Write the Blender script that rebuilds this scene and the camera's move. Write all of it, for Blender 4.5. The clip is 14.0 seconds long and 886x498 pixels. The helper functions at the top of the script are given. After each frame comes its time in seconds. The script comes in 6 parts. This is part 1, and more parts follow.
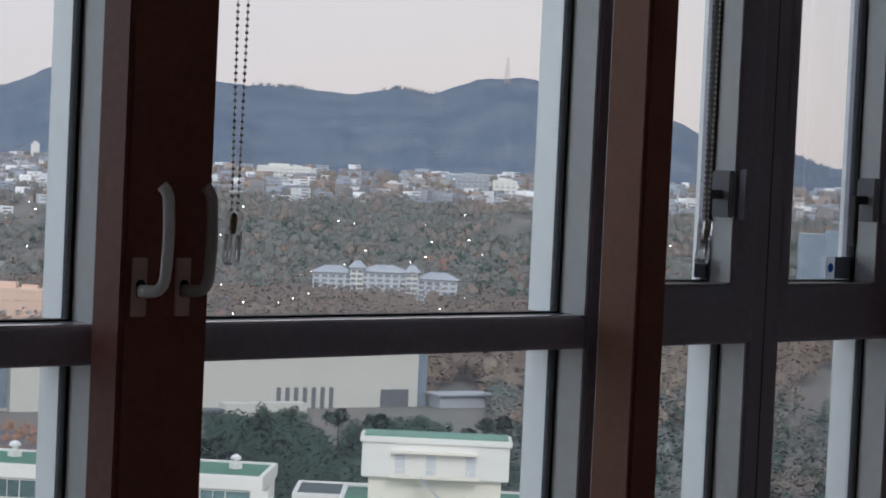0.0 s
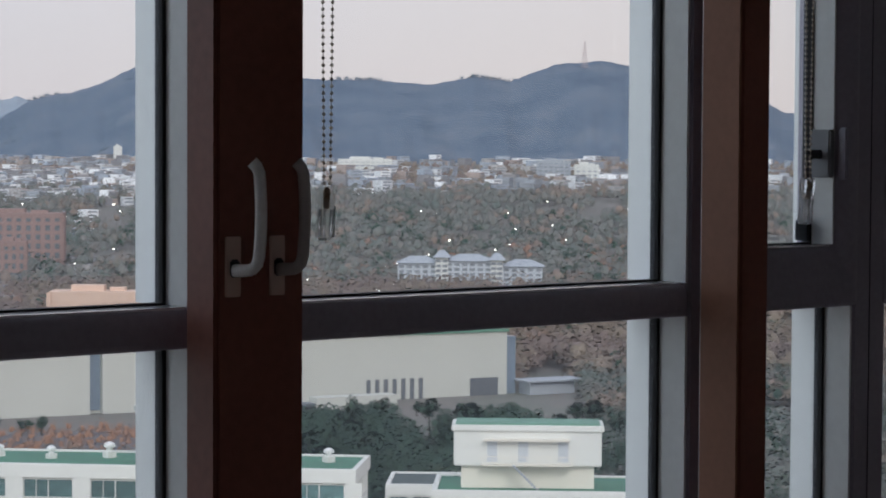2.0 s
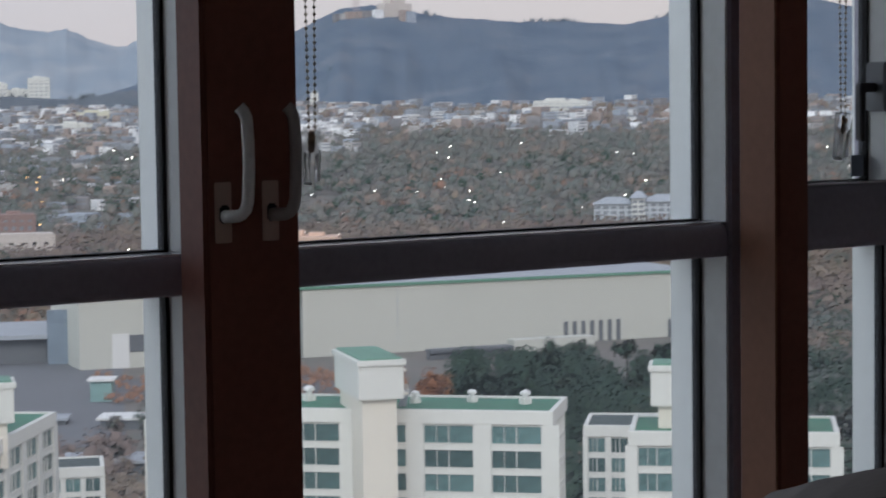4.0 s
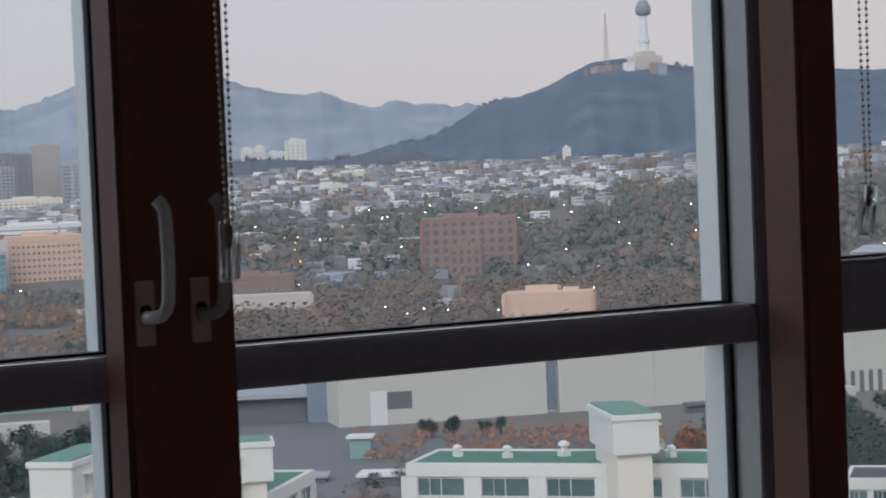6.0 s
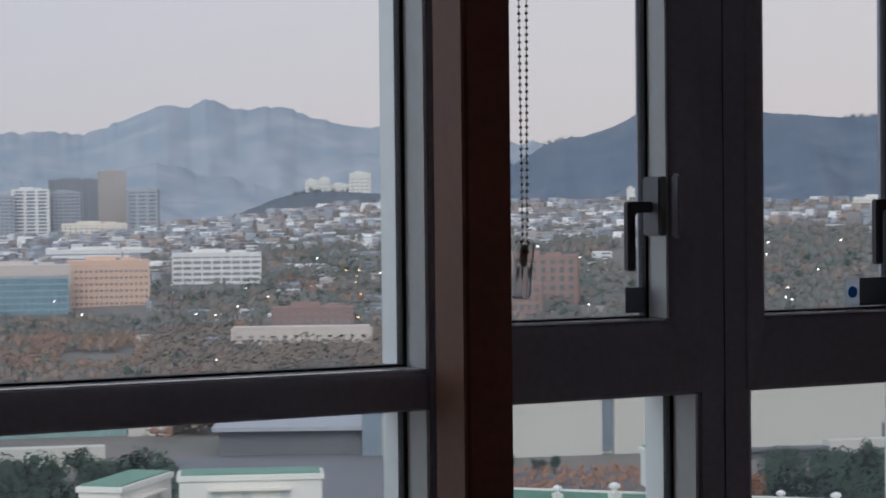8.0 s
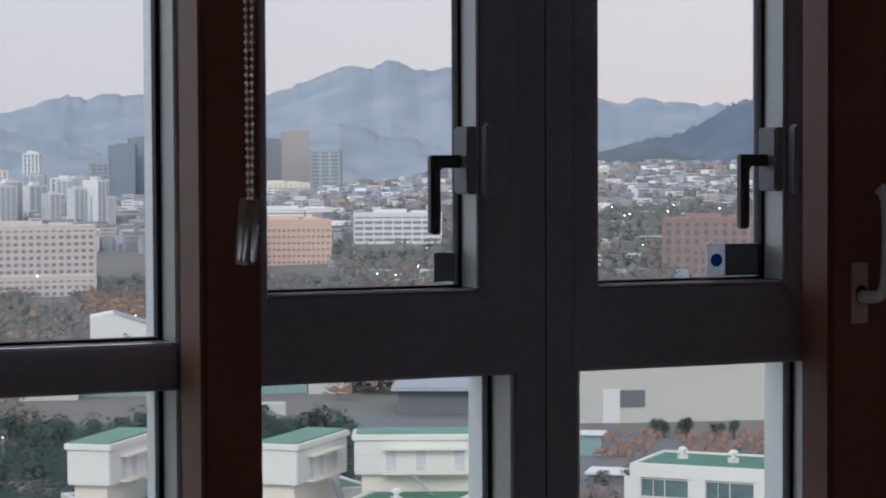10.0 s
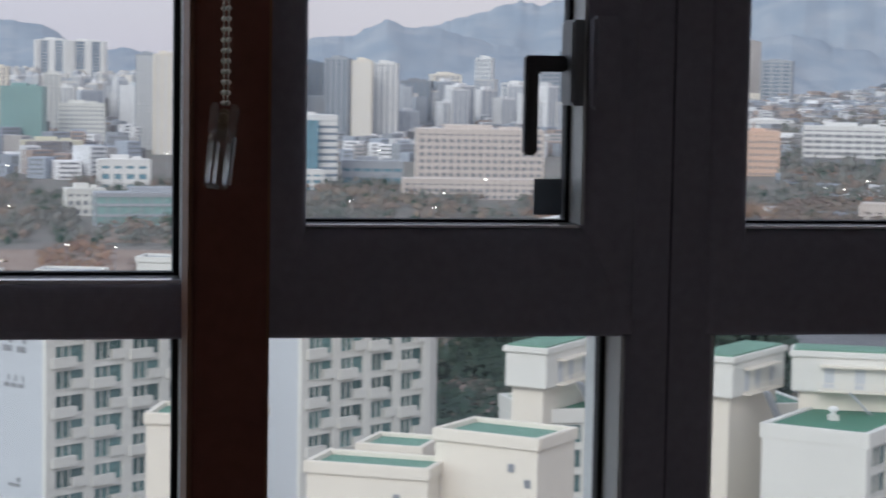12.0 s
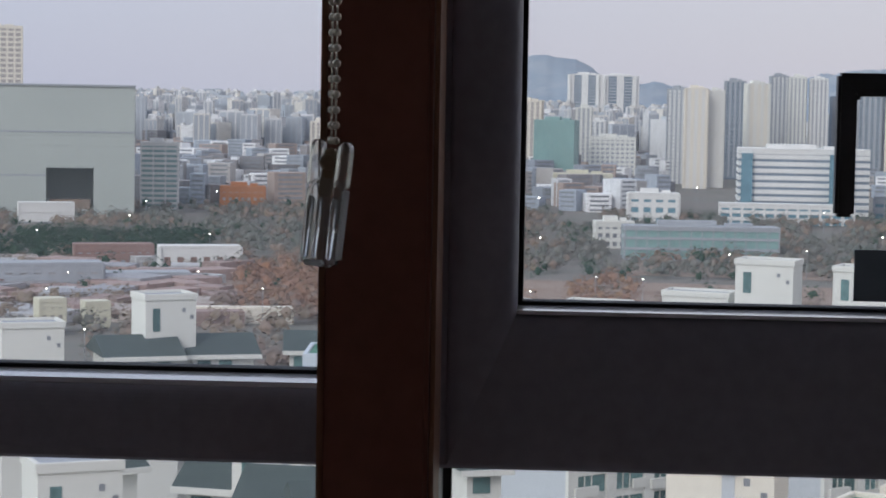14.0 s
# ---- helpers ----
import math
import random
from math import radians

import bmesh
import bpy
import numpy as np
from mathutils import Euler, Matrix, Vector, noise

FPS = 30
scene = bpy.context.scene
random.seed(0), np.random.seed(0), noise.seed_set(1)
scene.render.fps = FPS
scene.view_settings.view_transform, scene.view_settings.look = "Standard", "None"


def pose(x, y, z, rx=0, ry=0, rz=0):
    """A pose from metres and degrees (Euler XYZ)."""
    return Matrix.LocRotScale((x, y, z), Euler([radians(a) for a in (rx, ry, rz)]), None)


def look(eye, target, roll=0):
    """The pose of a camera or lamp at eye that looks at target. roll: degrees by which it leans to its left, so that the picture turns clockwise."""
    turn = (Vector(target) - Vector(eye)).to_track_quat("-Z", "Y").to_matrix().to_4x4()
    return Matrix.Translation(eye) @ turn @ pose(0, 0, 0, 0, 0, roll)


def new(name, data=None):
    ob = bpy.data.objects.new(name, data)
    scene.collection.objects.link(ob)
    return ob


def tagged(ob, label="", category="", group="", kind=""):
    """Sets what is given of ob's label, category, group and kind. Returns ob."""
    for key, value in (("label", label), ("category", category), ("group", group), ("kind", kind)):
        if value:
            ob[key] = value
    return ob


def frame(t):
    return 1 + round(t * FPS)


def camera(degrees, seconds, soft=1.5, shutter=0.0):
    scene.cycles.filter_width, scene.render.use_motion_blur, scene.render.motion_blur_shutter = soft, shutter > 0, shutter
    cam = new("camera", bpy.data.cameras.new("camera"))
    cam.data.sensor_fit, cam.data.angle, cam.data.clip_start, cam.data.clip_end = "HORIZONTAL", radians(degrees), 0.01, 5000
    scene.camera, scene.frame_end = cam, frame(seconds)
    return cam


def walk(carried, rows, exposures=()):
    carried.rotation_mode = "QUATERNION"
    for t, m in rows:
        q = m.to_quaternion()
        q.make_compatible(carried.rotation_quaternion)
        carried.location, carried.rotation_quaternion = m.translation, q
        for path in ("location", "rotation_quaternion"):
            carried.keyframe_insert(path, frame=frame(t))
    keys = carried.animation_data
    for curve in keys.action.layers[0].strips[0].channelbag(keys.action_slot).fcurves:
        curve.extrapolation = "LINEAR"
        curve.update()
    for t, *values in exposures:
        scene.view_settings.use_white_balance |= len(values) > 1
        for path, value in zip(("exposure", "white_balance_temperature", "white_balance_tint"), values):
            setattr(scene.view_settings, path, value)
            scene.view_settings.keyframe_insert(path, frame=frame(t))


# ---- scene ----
# Camera: a slow pan to the left while stepping towards the window.
cam = camera(23.3, 14.0, soft=1.8, shutter=0.3)
walk(cam, [
    (0, look((-3.1239, -2.8223, 1.5424), (-1.3312, -0.9425, 1.4527), 2.6)),
    (0.5, look((-3.1395, -2.8457, 1.5411), (-1.3377, -0.9750, 1.4436), 2.4)),
    (1, look((-3.1239, -2.8210, 1.5281), (-1.3195, -0.9529, 1.4163), 1.7)),
    (1.5, look((-3.1200, -2.7937, 1.5177), (-1.3559, -0.8879, 1.3955), 1.0)),
    (2, look((-3.0875, -2.7534, 1.5112), (-1.3689, -0.8047, 1.4046), 0.3)),
    (2.5, look((-3.0407, -2.7716, 1.5138), (-1.3793, -0.7748, 1.4111), -0.1)),
    (3, look((-2.9523, -2.8093, 1.5151), (-1.3507, -0.7631, 1.4358), -0.6)),
    (3.5, look((-2.8730, -2.8522, 1.5112), (-1.2961, -0.7878, 1.4111), -0.8)),
    (4, look((-2.8275, -2.9029, 1.5086), (-1.2974, -0.8086, 1.3331), -0.8)),
    (4.2, look((-2.7859, -2.8782, 1.5125), (-1.3195, -0.7384, 1.3344), -0.6)),
    (6.3, look((-2.2126, -2.9302, 1.5385), (-0.9503, -0.6591, 1.4449), -2.1)),
    (6.5, look((-2.1411, -2.9471, 1.5372), (-0.8892, -0.6695, 1.4462), -1.8)),
    (7, look((-1.9773, -2.9341, 1.5411), (-0.7202, -0.6591, 1.4644), -0.8)),
    (7.5, look((-1.8148, -2.9237, 1.5359), (-0.5525, -0.6513, 1.4865), -0.9)),
    (8, look((-1.6120, -2.9484, 1.5385), (-0.4017, -0.6487, 1.4826), -0.6)),
    (8.5, look((-1.4404, -2.9874, 1.5281), (-0.3380, -0.6344, 1.4332), 0.0)),
    (9, look((-1.2558, -2.9471, 1.5307), (-0.1781, -0.5850, 1.4176), -0.2)),
    (9.2, look((-1.1843, -2.9224, 1.5320), (-0.1144, -0.5551, 1.4319), -0.6)),
    (11.3, look((-0.4966, -2.6039, 1.5034), (0.2990, -0.1339, 1.3344), 0.6)),
    (11.5, look((-0.4342, -2.5467, 1.5060), (0.3029, -0.0624, 1.3019), 0.3)),
    (12, look((-0.3016, -2.3803, 1.5177), (0.1963, 0.1625, 1.3032), 1.0)),
    (12.5, look((-0.2158, -2.1996, 1.5177), (0.1196, 0.3692, 1.3032), 0.8)),
    (13, look((-0.1183, -2.0267, 1.5190), (0.0936, 0.5577, 1.3201), 0.5)),
    (13.5, look((-0.0169, -1.8824, 1.5151), (-0.0637, 0.7111, 1.3331), 0.9)),
    (14, look((0.0286, -1.7264, 1.5138), (-0.1066, 0.8645, 1.3292), 1.0)),
], exposures=[(0, 0.12), (3, 0.04), (6.5, -0.1), (8.5, -0.08), (9.2, 0.03), (11.5, 0.17), (12.5, 0.13), (14, 0.1)])

# ---- world and light: an even dusk sky, brighter behind the flat ----
world = bpy.data.worlds.new("dusk_sky")
scene.world = world
world.use_nodes = True
wn, wl = world.node_tree.nodes, world.node_tree.links
wn.clear()
w_out = wn.new("ShaderNodeOutputWorld")
w_bg = wn.new("ShaderNodeBackground")
w_sky = wn.new("ShaderNodeTexSky")
w_sky.sky_type = "NISHITA"
w_sky.sun_disc = False
w_sky.sun_elevation = radians(12)
w_sky.sun_rotation = radians(205)
w_tc = wn.new("ShaderNodeTexCoord")
w_sep = wn.new("ShaderNodeSeparateXYZ")
wl.new(w_tc.outputs["Generated"], w_sep.inputs[0])
w_ramp = wn.new("ShaderNodeValToRGB")
w_ramp.color_ramp.elements[0].position = 0.0
w_ramp.color_ramp.elements[0].color = (0.615, 0.565, 0.585, 1)
w_ramp.color_ramp.elements[1].position = 0.6
w_ramp.color_ramp.elements[1].color = (0.62, 0.64, 0.72, 1)
e = w_ramp.color_ramp.elements.new(0.10)
e.color = (0.65, 0.615, 0.64, 1)
wl.new(w_sep.outputs[2], w_ramp.inputs[0])
w_side = wn.new("ShaderNodeMapRange")      # greyer and bluer towards the west
w_side.inputs["From Min"].default_value = -0.25
w_side.inputs["From Max"].default_value = 0.75
wl.new(w_sep.outputs[0], w_side.inputs["Value"])
w_tint = wn.new("ShaderNodeMix")
w_tint.data_type = "RGBA"
w_tint.inputs["A"].default_value = (0.75, 0.84, 1.03, 1)
w_tint.inputs["B"].default_value = (1.05, 1.02, 1.025, 1)
wl.new(w_side.outputs[0], w_tint.inputs["Factor"])
w_mul = wn.new("ShaderNodeMix")
w_mul.data_type = "RGBA"
w_mul.blend_type = "MULTIPLY"
w_mul.inputs["Factor"].default_value = 1.0
wl.new(w_ramp.outputs[0], w_mul.inputs["A"])
wl.new(w_tint.outputs["Result"], w_mul.inputs["B"])
w_add = wn.new("ShaderNodeMix")
w_add.data_type = "RGBA"
w_add.blend_type = "ADD"
w_add.inputs["Factor"].default_value = 0.012
wl.new(w_mul.outputs["Result"], w_add.inputs["A"])
wl.new(w_sky.outputs[0], w_add.inputs["B"])
w_glow = wn.new("ShaderNodeMapRange")      # the sky brightens smoothly towards the sunset in the west
w_glow.interpolation_type = "SMOOTHSTEP"
w_glow.inputs["From Min"].default_value, w_glow.inputs["From Max"].default_value = -0.3, -1.0
w_glow.inputs["To Min"].default_value, w_glow.inputs["To Max"].default_value = 1.0, 2.6
wl.new(w_sep.outputs[0], w_glow.inputs["Value"])
wl.new(w_glow.outputs[0], w_bg.inputs[1])
w_warm = wn.new("ShaderNodeMix")
w_warm.data_type = "RGBA"
w_warm.inputs["B"].default_value = (0.60, 0.645, 0.685, 1)
w_far = wn.new("ShaderNodeMapRange")
w_far.inputs["From Min"].default_value, w_far.inputs["From Max"].default_value = -0.3, -0.75
wl.new(w_sep.outputs[0], w_far.inputs["Value"])
wl.new(w_far.outputs[0], w_warm.inputs["Factor"])
wl.new(w_add.outputs["Result"], w_warm.inputs["A"])
wl.new(w_warm.outputs["Result"], w_bg.inputs[0])
wl.new(w_bg.outputs[0], w_out.inputs[0])

sun = new("sun", bpy.data.lights.new("sun", "SUN"))
sun.data.energy, sun.data.angle, sun.data.color = 1.2, radians(25), (1.0, 0.955, 0.91)
sun.matrix_world = look((-40, -80, 60), (0, 0, 0))

# ---- materials ----
def mat(name, base, rough=0.6, metal=0.0, vary=0.12, scale=1.0, fine=12.0, bump=0.0, island=0.0, per_object=0.0, coat=0.0, spec=0.5):
    """Plain surface with stains at one scale and grain at a finer one."""
    m = bpy.data.materials.new(name)
    m.use_nodes = True
    n, l = m.node_tree.nodes, m.node_tree.links
    b = n["Principled BSDF"]
    b.inputs["Roughness"].default_value = rough
    b.inputs["Metallic"].default_value = metal
    b.inputs["Coat Weight"].default_value = coat
    b.inputs["Specular IOR Level"].default_value = spec
    tc = n.new("ShaderNodeTexCoord")
    n1 = n.new("ShaderNodeTexNoise")
    n1.inputs["Scale"].default_value = scale
    n1.inputs["Detail"].default_value = 4
    n2 = n.new("ShaderNodeTexNoise")
    n2.inputs["Scale"].default_value = fine
    n2.inputs["Detail"].default_value = 3
    l.new(tc.outputs["Object"], n1.inputs["Vector"])
    l.new(tc.outputs["Object"], n2.inputs["Vector"])
    add = n.new("ShaderNodeMath")
    add.operation = "ADD"
    l.new(n1.outputs[0], add.inputs[0])
    l.new(n2.outputs[0], add.inputs[1])
    val = n.new("ShaderNodeMapRange")
    val.inputs["From Min"].default_value, val.inputs["From Max"].default_value = 0.6, 1.4
    val.inputs["To Min"].default_value, val.inputs["To Max"].default_value = 1 - vary, 1 + vary
    l.new(add.outputs[0], val.inputs["Value"])
    last = val.outputs[0]
    for amount, node, out in ((island, "ShaderNodeNewGeometry", "Random Per Island"), (per_object, "ShaderNodeObjectInfo", "Random")):
        if amount:
            g = n.new(node)
            r = n.new("ShaderNodeMapRange")
            r.inputs["To Min"].default_value, r.inputs["To Max"].default_value = 1 - amount, 1 + amount
            l.new(g.outputs[out], r.inputs["Value"])
            mu = n.new("ShaderNodeMath")
            mu.operation = "MULTIPLY"
            l.new(last, mu.inputs[0])
            l.new(r.outputs[0], mu.inputs[1])
            last = mu.outputs[0]
    hsv = n.new("ShaderNodeHueSaturation")
    hsv.inputs["Color"].default_value = (*base, 1)
    l.new(last, hsv.inputs["Value"])
    l.new(hsv.outputs[0], b.inputs["Base Color"])
    if bump:
        bp = n.new("ShaderNodeBump")
        bp.inputs["Strength"].default_value = bump
        bp.inputs["Distance"].default_value = 0.002
        l.new(n2.outputs[0], bp.inputs["Height"])
        l.new(bp.outputs[0], b.inputs["Normal"])
    return m


def mat_islands(name, stops, rough=0.8, vary=0.15, scale=0.4):
    """Colours drawn per separate piece from a ramp, with a mottle over them."""
    m = bpy.data.materials.new(name)
    m.use_nodes = True
    n, l = m.node_tree.nodes, m.node_tree.links
    b = n["Principled BSDF"]
    b.inputs["Roughness"].default_value = rough
    b.inputs["Specular IOR Level"].default_value = 0.2
    g = n.new("ShaderNodeNewGeometry")
    ramp = n.new("ShaderNodeValToRGB")
    ramp.color_ramp.interpolation = "CONSTANT"
    els = ramp.color_ramp.elements
    while len(els) < len(stops):
        els.new(0.5)
    for i, c in enumerate(stops):
        els[i].position = i / len(stops)
    for i, c in enumerate(stops):
        els[i].color = (*c, 1)
    l.new(g.outputs["Random Per Island"], ramp.inputs[0])
    tc = n.new("ShaderNodeTexCoord")
    nz = n.new("ShaderNodeTexNoise")
    nz.inputs["Scale"].default_value = scale
    nz.inputs["Detail"].default_value = 5
    l.new(tc.outputs["Object"], nz.inputs["Vector"])
    mr = n.new("ShaderNodeMapRange")
    mr.inputs["From Min"].default_value, mr.inputs["From Max"].default_value = 0.3, 0.7
    mr.inputs["To Min"].default_value, mr.inputs["To Max"].default_value = 1 - vary, 1 + vary
    l.new(nz.outputs[0], mr.inputs["Value"])
    hsv = n.new("ShaderNodeHueSaturation")
    l.new(ramp.outputs[0], hsv.inputs["Color"])
    l.new(mr.outputs[0], hsv.inputs["Value"])
    l.new(hsv.outputs[0], b.inputs["Base Color"])
    return m


def mat_foliage(name, stops, scale, piece=0.35):
    """Leaves: colour drifts from tree to tree, with a slight change from clump to clump."""
    m = bpy.data.materials.new(name)
    m.use_nodes = True
    n, l = m.node_tree.nodes, m.node_tree.links
    b = n["Principled BSDF"]
    b.inputs["Roughness"].default_value = 0.95
    b.inputs["Specular IOR Level"].default_value = 0.05
    tc, nz = n.new("ShaderNodeTexCoord"), n.new("ShaderNodeTexNoise")
    nz.inputs["Scale"].default_value = scale
    nz.inputs["Detail"].default_value = 3
    l.new(tc.outputs["Object"], nz.inputs["Vector"])
    g, oi = n.new("ShaderNodeNewGeometry"), n.new("ShaderNodeObjectInfo")
    a1, a2, a3 = (n.new("ShaderNodeMath") for k in range(3))
    for a in (a1, a2):
        a.operation = "MULTIPLY_ADD"
    l.new(g.outputs["Random Per Island"], a1.inputs[0])
    a1.inputs[1].default_value = piece
    l.new(nz.outputs[0], a1.inputs[2])
    l.new(oi.outputs["Random"], a2.inputs[0])
    a2.inputs[1].default_value = 0.4
    l.new(a1.outputs[0], a2.inputs[2])
    a3.operation = "SUBTRACT"
    l.new(a2.outputs[0], a3.inputs[0])
    a3.inputs[1].default_value = (piece + 0.4) / 2
    ramp = n.new("ShaderNodeValToRGB")
    els = ramp.color_ramp.elements
    while len(els) < len(stops):
        els.new(0.5)
    for k, c in enumerate(stops):
        els[k].position = 0.22 + 0.56 * k / (len(stops) - 1)
    for k, c in enumerate(stops):
        els[k].color = (*c, 1)
    l.new(a3.outputs[0], ramp.inputs[0])
    l.new(ramp.outputs[0], b.inputs["Base Color"])
    return m


def mat_ramp(name, stops, scale, rough=0.9, detail=8):
    """Ground cover: colours spread by noise."""
    m = bpy.data.materials.new(name)
    m.use_nodes = True
    n, l = m.node_tree.nodes, m.node_tree.links
    b = n["Principled BSDF"]
    b.inputs["Roughness"].default_value = rough
    b.inputs["Specular IOR Level"].default_value = 0.1
    tc = n.new("ShaderNodeTexCoord")
    nz = n.new("ShaderNodeTexNoise")
    nz.inputs["Scale"].default_value = scale
    nz.inputs["Detail"].default_value = detail
    nz.inputs["Roughness"].default_value = 0.65
    l.new(tc.outputs["Object"], nz.inputs["Vector"])
    ramp = n.new("ShaderNodeValToRGB")
    els = ramp.color_ramp.elements
    while len(els) < len(stops):
        els.new(0.5)
    for i, (p, c) in enumerate(stops):
        els[i].position = p
        els[i].color = (*c, 1)
    l.new(nz.outputs[0], ramp.inputs[0])
    l.new(ramp.outputs[0], b.inputs["Base Color"])
    return m


def mat_glass(name, dust_veil=0.036):
    """Clear pane with a thin uneven dust film, tinted blue to add the view's haze."""
    m = bpy.data.materials.new(name)
    m.use_nodes = True
    n, l = m.node_tree.nodes, m.node_tree.links
    n.clear()
    out = n.new("ShaderNodeOutputMaterial")
    tr = n.new("ShaderNodeBsdfTransparent")
    tr.inputs[0].default_value = (0.975, 0.985, 0.985, 1)
    tl = n.new("ShaderNodeBsdfTranslucent")
    tl.inputs[0].default_value = (0.80, 0.90, 1.0, 1)
    gl = n.new("ShaderNodeBsdfGlossy")
    gl.inputs["Roughness"].default_value = 0.02
    tc, nz, mp, mr = n.new("ShaderNodeTexCoord"), n.new("ShaderNodeTexNoise"), n.new("ShaderNodeMapping"), n.new("ShaderNodeMapRange")
    mp.inputs["Scale"].default_value = (9, 1, 1.6)
    nz.inputs["Scale"].default_value = 1.6
    nz.inputs["Detail"].default_value = 4
    mr.inputs["From Min"].default_value, mr.inputs["From Max"].default_value = 0.3, 0.7
    mr.inputs["To Min"].default_value, mr.inputs["To Max"].default_value = dust_veil * 0.92, dust_veil * 1.08
    l.new(tc.outputs["Object"], mp.inputs["Vector"])
    l.new(mp.outputs[0], nz.inputs["Vector"])
    l.new(nz.outputs[0], mr.inputs["Value"])
    film, mix, fr = n.new("ShaderNodeMixShader"), n.new("ShaderNodeMixShader"), n.new("ShaderNodeFresnel")
    fr.inputs[0].default_value = 1.2
    l.new(mr.outputs[0], film.inputs[0])
    l.new(tr.outputs[0], film.inputs[1])
    l.new(tl.outputs[0], film.inputs[2])
    l.new(fr.outputs[0], mix.inputs[0])
    l.new(film.outputs[0], mix.inputs[1])
    l.new(gl.outputs[0], mix.inputs[2])
    l.new(mix.outputs[0], out.inputs[0])
    return m


def mat_paper(name, colour):
    """Thin printed film that lets daylight through."""
    m = bpy.data.materials.new(name)
    m.use_nodes = True
    n, l = m.node_tree.nodes, m.node_tree.links
    b = n["Principled BSDF"]
    b.inputs["Base Color"].default_value = (*colour, 1)
    b.inputs["Roughness"].default_value = 0.6
    tl, mix = n.new("ShaderNodeBsdfTranslucent"), n.new("ShaderNodeMixShader")
    tl.inputs[0].default_value = (*colour, 1)
    mix.inputs[0].default_value = 0.7
    l.new(b.outputs[0], mix.inputs[1])
    l.new(tl.outputs[0], mix.inputs[2])
    l.new(mix.outputs[0], n["Material Output"].inputs[0])
    return m


def mat_glow(name, colour, strength):
    m = bpy.data.materials.new(name)
    m.use_nodes = True
    b = m.node_tree.nodes["Principled BSDF"]
    b.inputs["Base Color"].default_value = (*colour, 1)
    b.inputs["Emission Color"].default_value = (*colour, 1)
    b.inputs["Emission Strength"].default_value = strength
    return m


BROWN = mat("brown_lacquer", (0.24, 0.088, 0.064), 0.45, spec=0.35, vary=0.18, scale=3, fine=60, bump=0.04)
# Same lacquer made paler: window light on flank and edge is in the colour.
BROWN_LIT = mat("brown_lacquer_lit", (0.34, 0.165, 0.105), 0.5, spec=0.3, vary=0.12, scale=3, fine=60)
CHARCOAL = mat("charcoal_film_frame", (0.34, 0.325, 0.395), 0.42, vary=0.15, scale=2.5, fine=80, bump=0.03)
# Paler than the frame: skylight on the reveals is put into this colour.
PALE_SKYLIT_ALU = mat("pale_skylit_aluminium", (0.84, 0.87, 0.87), 0.38, metal=0.1, vary=0.06, scale=2, fine=40)
# White paints in the sky's reflection along the rail tops.
SKYLIT_BEAD = mat("skylit_sill_bead", (0.94, 0.95, 0.97), 0.3, vary=0.04, scale=3, fine=40, coat=1.0)
GASKET = mat("black_rubber_gasket", (0.012, 0.012, 0.014), 0.7, vary=0.2, scale=4)
STEEL = mat("brushed_steel", (0.88, 0.88, 0.89), 0.3, metal=0.3, vary=0.1, scale=8, fine=150)
DARK_METAL = mat("dark_bronze_metal", (0.44, 0.41, 0.40), 0.34, metal=0.4, vary=0.15, scale=10, fine=120)
BLACK_HANDLE = mat("black_painted_handle", (0.07, 0.068, 0.078), 0.42, vary=0.15, scale=10, fine=150)
GREY_PLATE = mat("grey_handle_plate", (0.30, 0.32, 0.34), 0.45, vary=0.08, scale=10)
TAUPE = mat("taupe_plastic_plate", (0.66, 0.47, 0.40), 0.5, vary=0.1, scale=10)
BEAD = mat("nickel_bead", (0.92, 0.84, 0.72), 0.25, metal=0.5, vary=0.1, scale=30)
BRASSY = mat("aged_brass_core", (0.34, 0.25, 0.17), 0.45, metal=0.5, vary=0.25, scale=60)
CLEAR = bpy.data.materials.new("clear_acrylic")
CLEAR.use_nodes = True
cb = CLEAR.node_tree.nodes["Principled BSDF"]
cb.inputs["Base Color"].default_value = (0.97, 0.98, 0.98, 1)
cb.inputs["Roughness"].default_value = 0.03
cb.inputs["IOR"].default_value = 1.49
cb.inputs["Transmission Weight"].default_value = 0.88
PANE = mat_glass("window_glass")
ROOM_WALL = mat("room_wallpaper", (0.80, 0.77, 0.74), 0.85, vary=0.06, scale=1.5, fine=50, bump=0.1)
ROOM_FLOOR = mat("room_wood_floor", (0.55, 0.46, 0.38), 0.45, vary=0.2, scale=2, fine=40)
ROOM_CEIL = mat("room_ceiling_paper", (0.85, 0.84, 0.82), 0.9, vary=0.04, scale=1.5, fine=40)
LEATHER = mat("dark_brown_leather", (0.035, 0.022, 0.018), 0.5, vary=0.2, scale=5, fine=120, bump=0.2)
STICK_W = mat_paper("white_sticker", (0.85, 0.88, 0.92))
# White strips: window glints on the clear weights, put into the colour.
ACRYLIC_GLINT = mat_paper("white_acrylic_glint", (0.95, 0.96, 0.97))
STICK_B = mat_paper("blue_print", (0.03, 0.20, 0.50))
STICK_D = mat("dark_sticker", (0.20, 0.23, 0.27), 0.5, vary=0.1, scale=20)

WHITE_PAINT = mat("white_paint_wall", (0.67, 0.67, 0.635), 0.8, vary=0.07, scale=0.12, fine=1.5)
GREY_PAINT = mat("grey_paint_wall", (0.50, 0.53, 0.57), 0.8, vary=0.06, scale=0.1, fine=1.2)
CREAM_PAINT = mat("cream_paint_wall", (0.72, 0.675, 0.595), 0.8, vary=0.08, scale=0.12, fine=1.5)
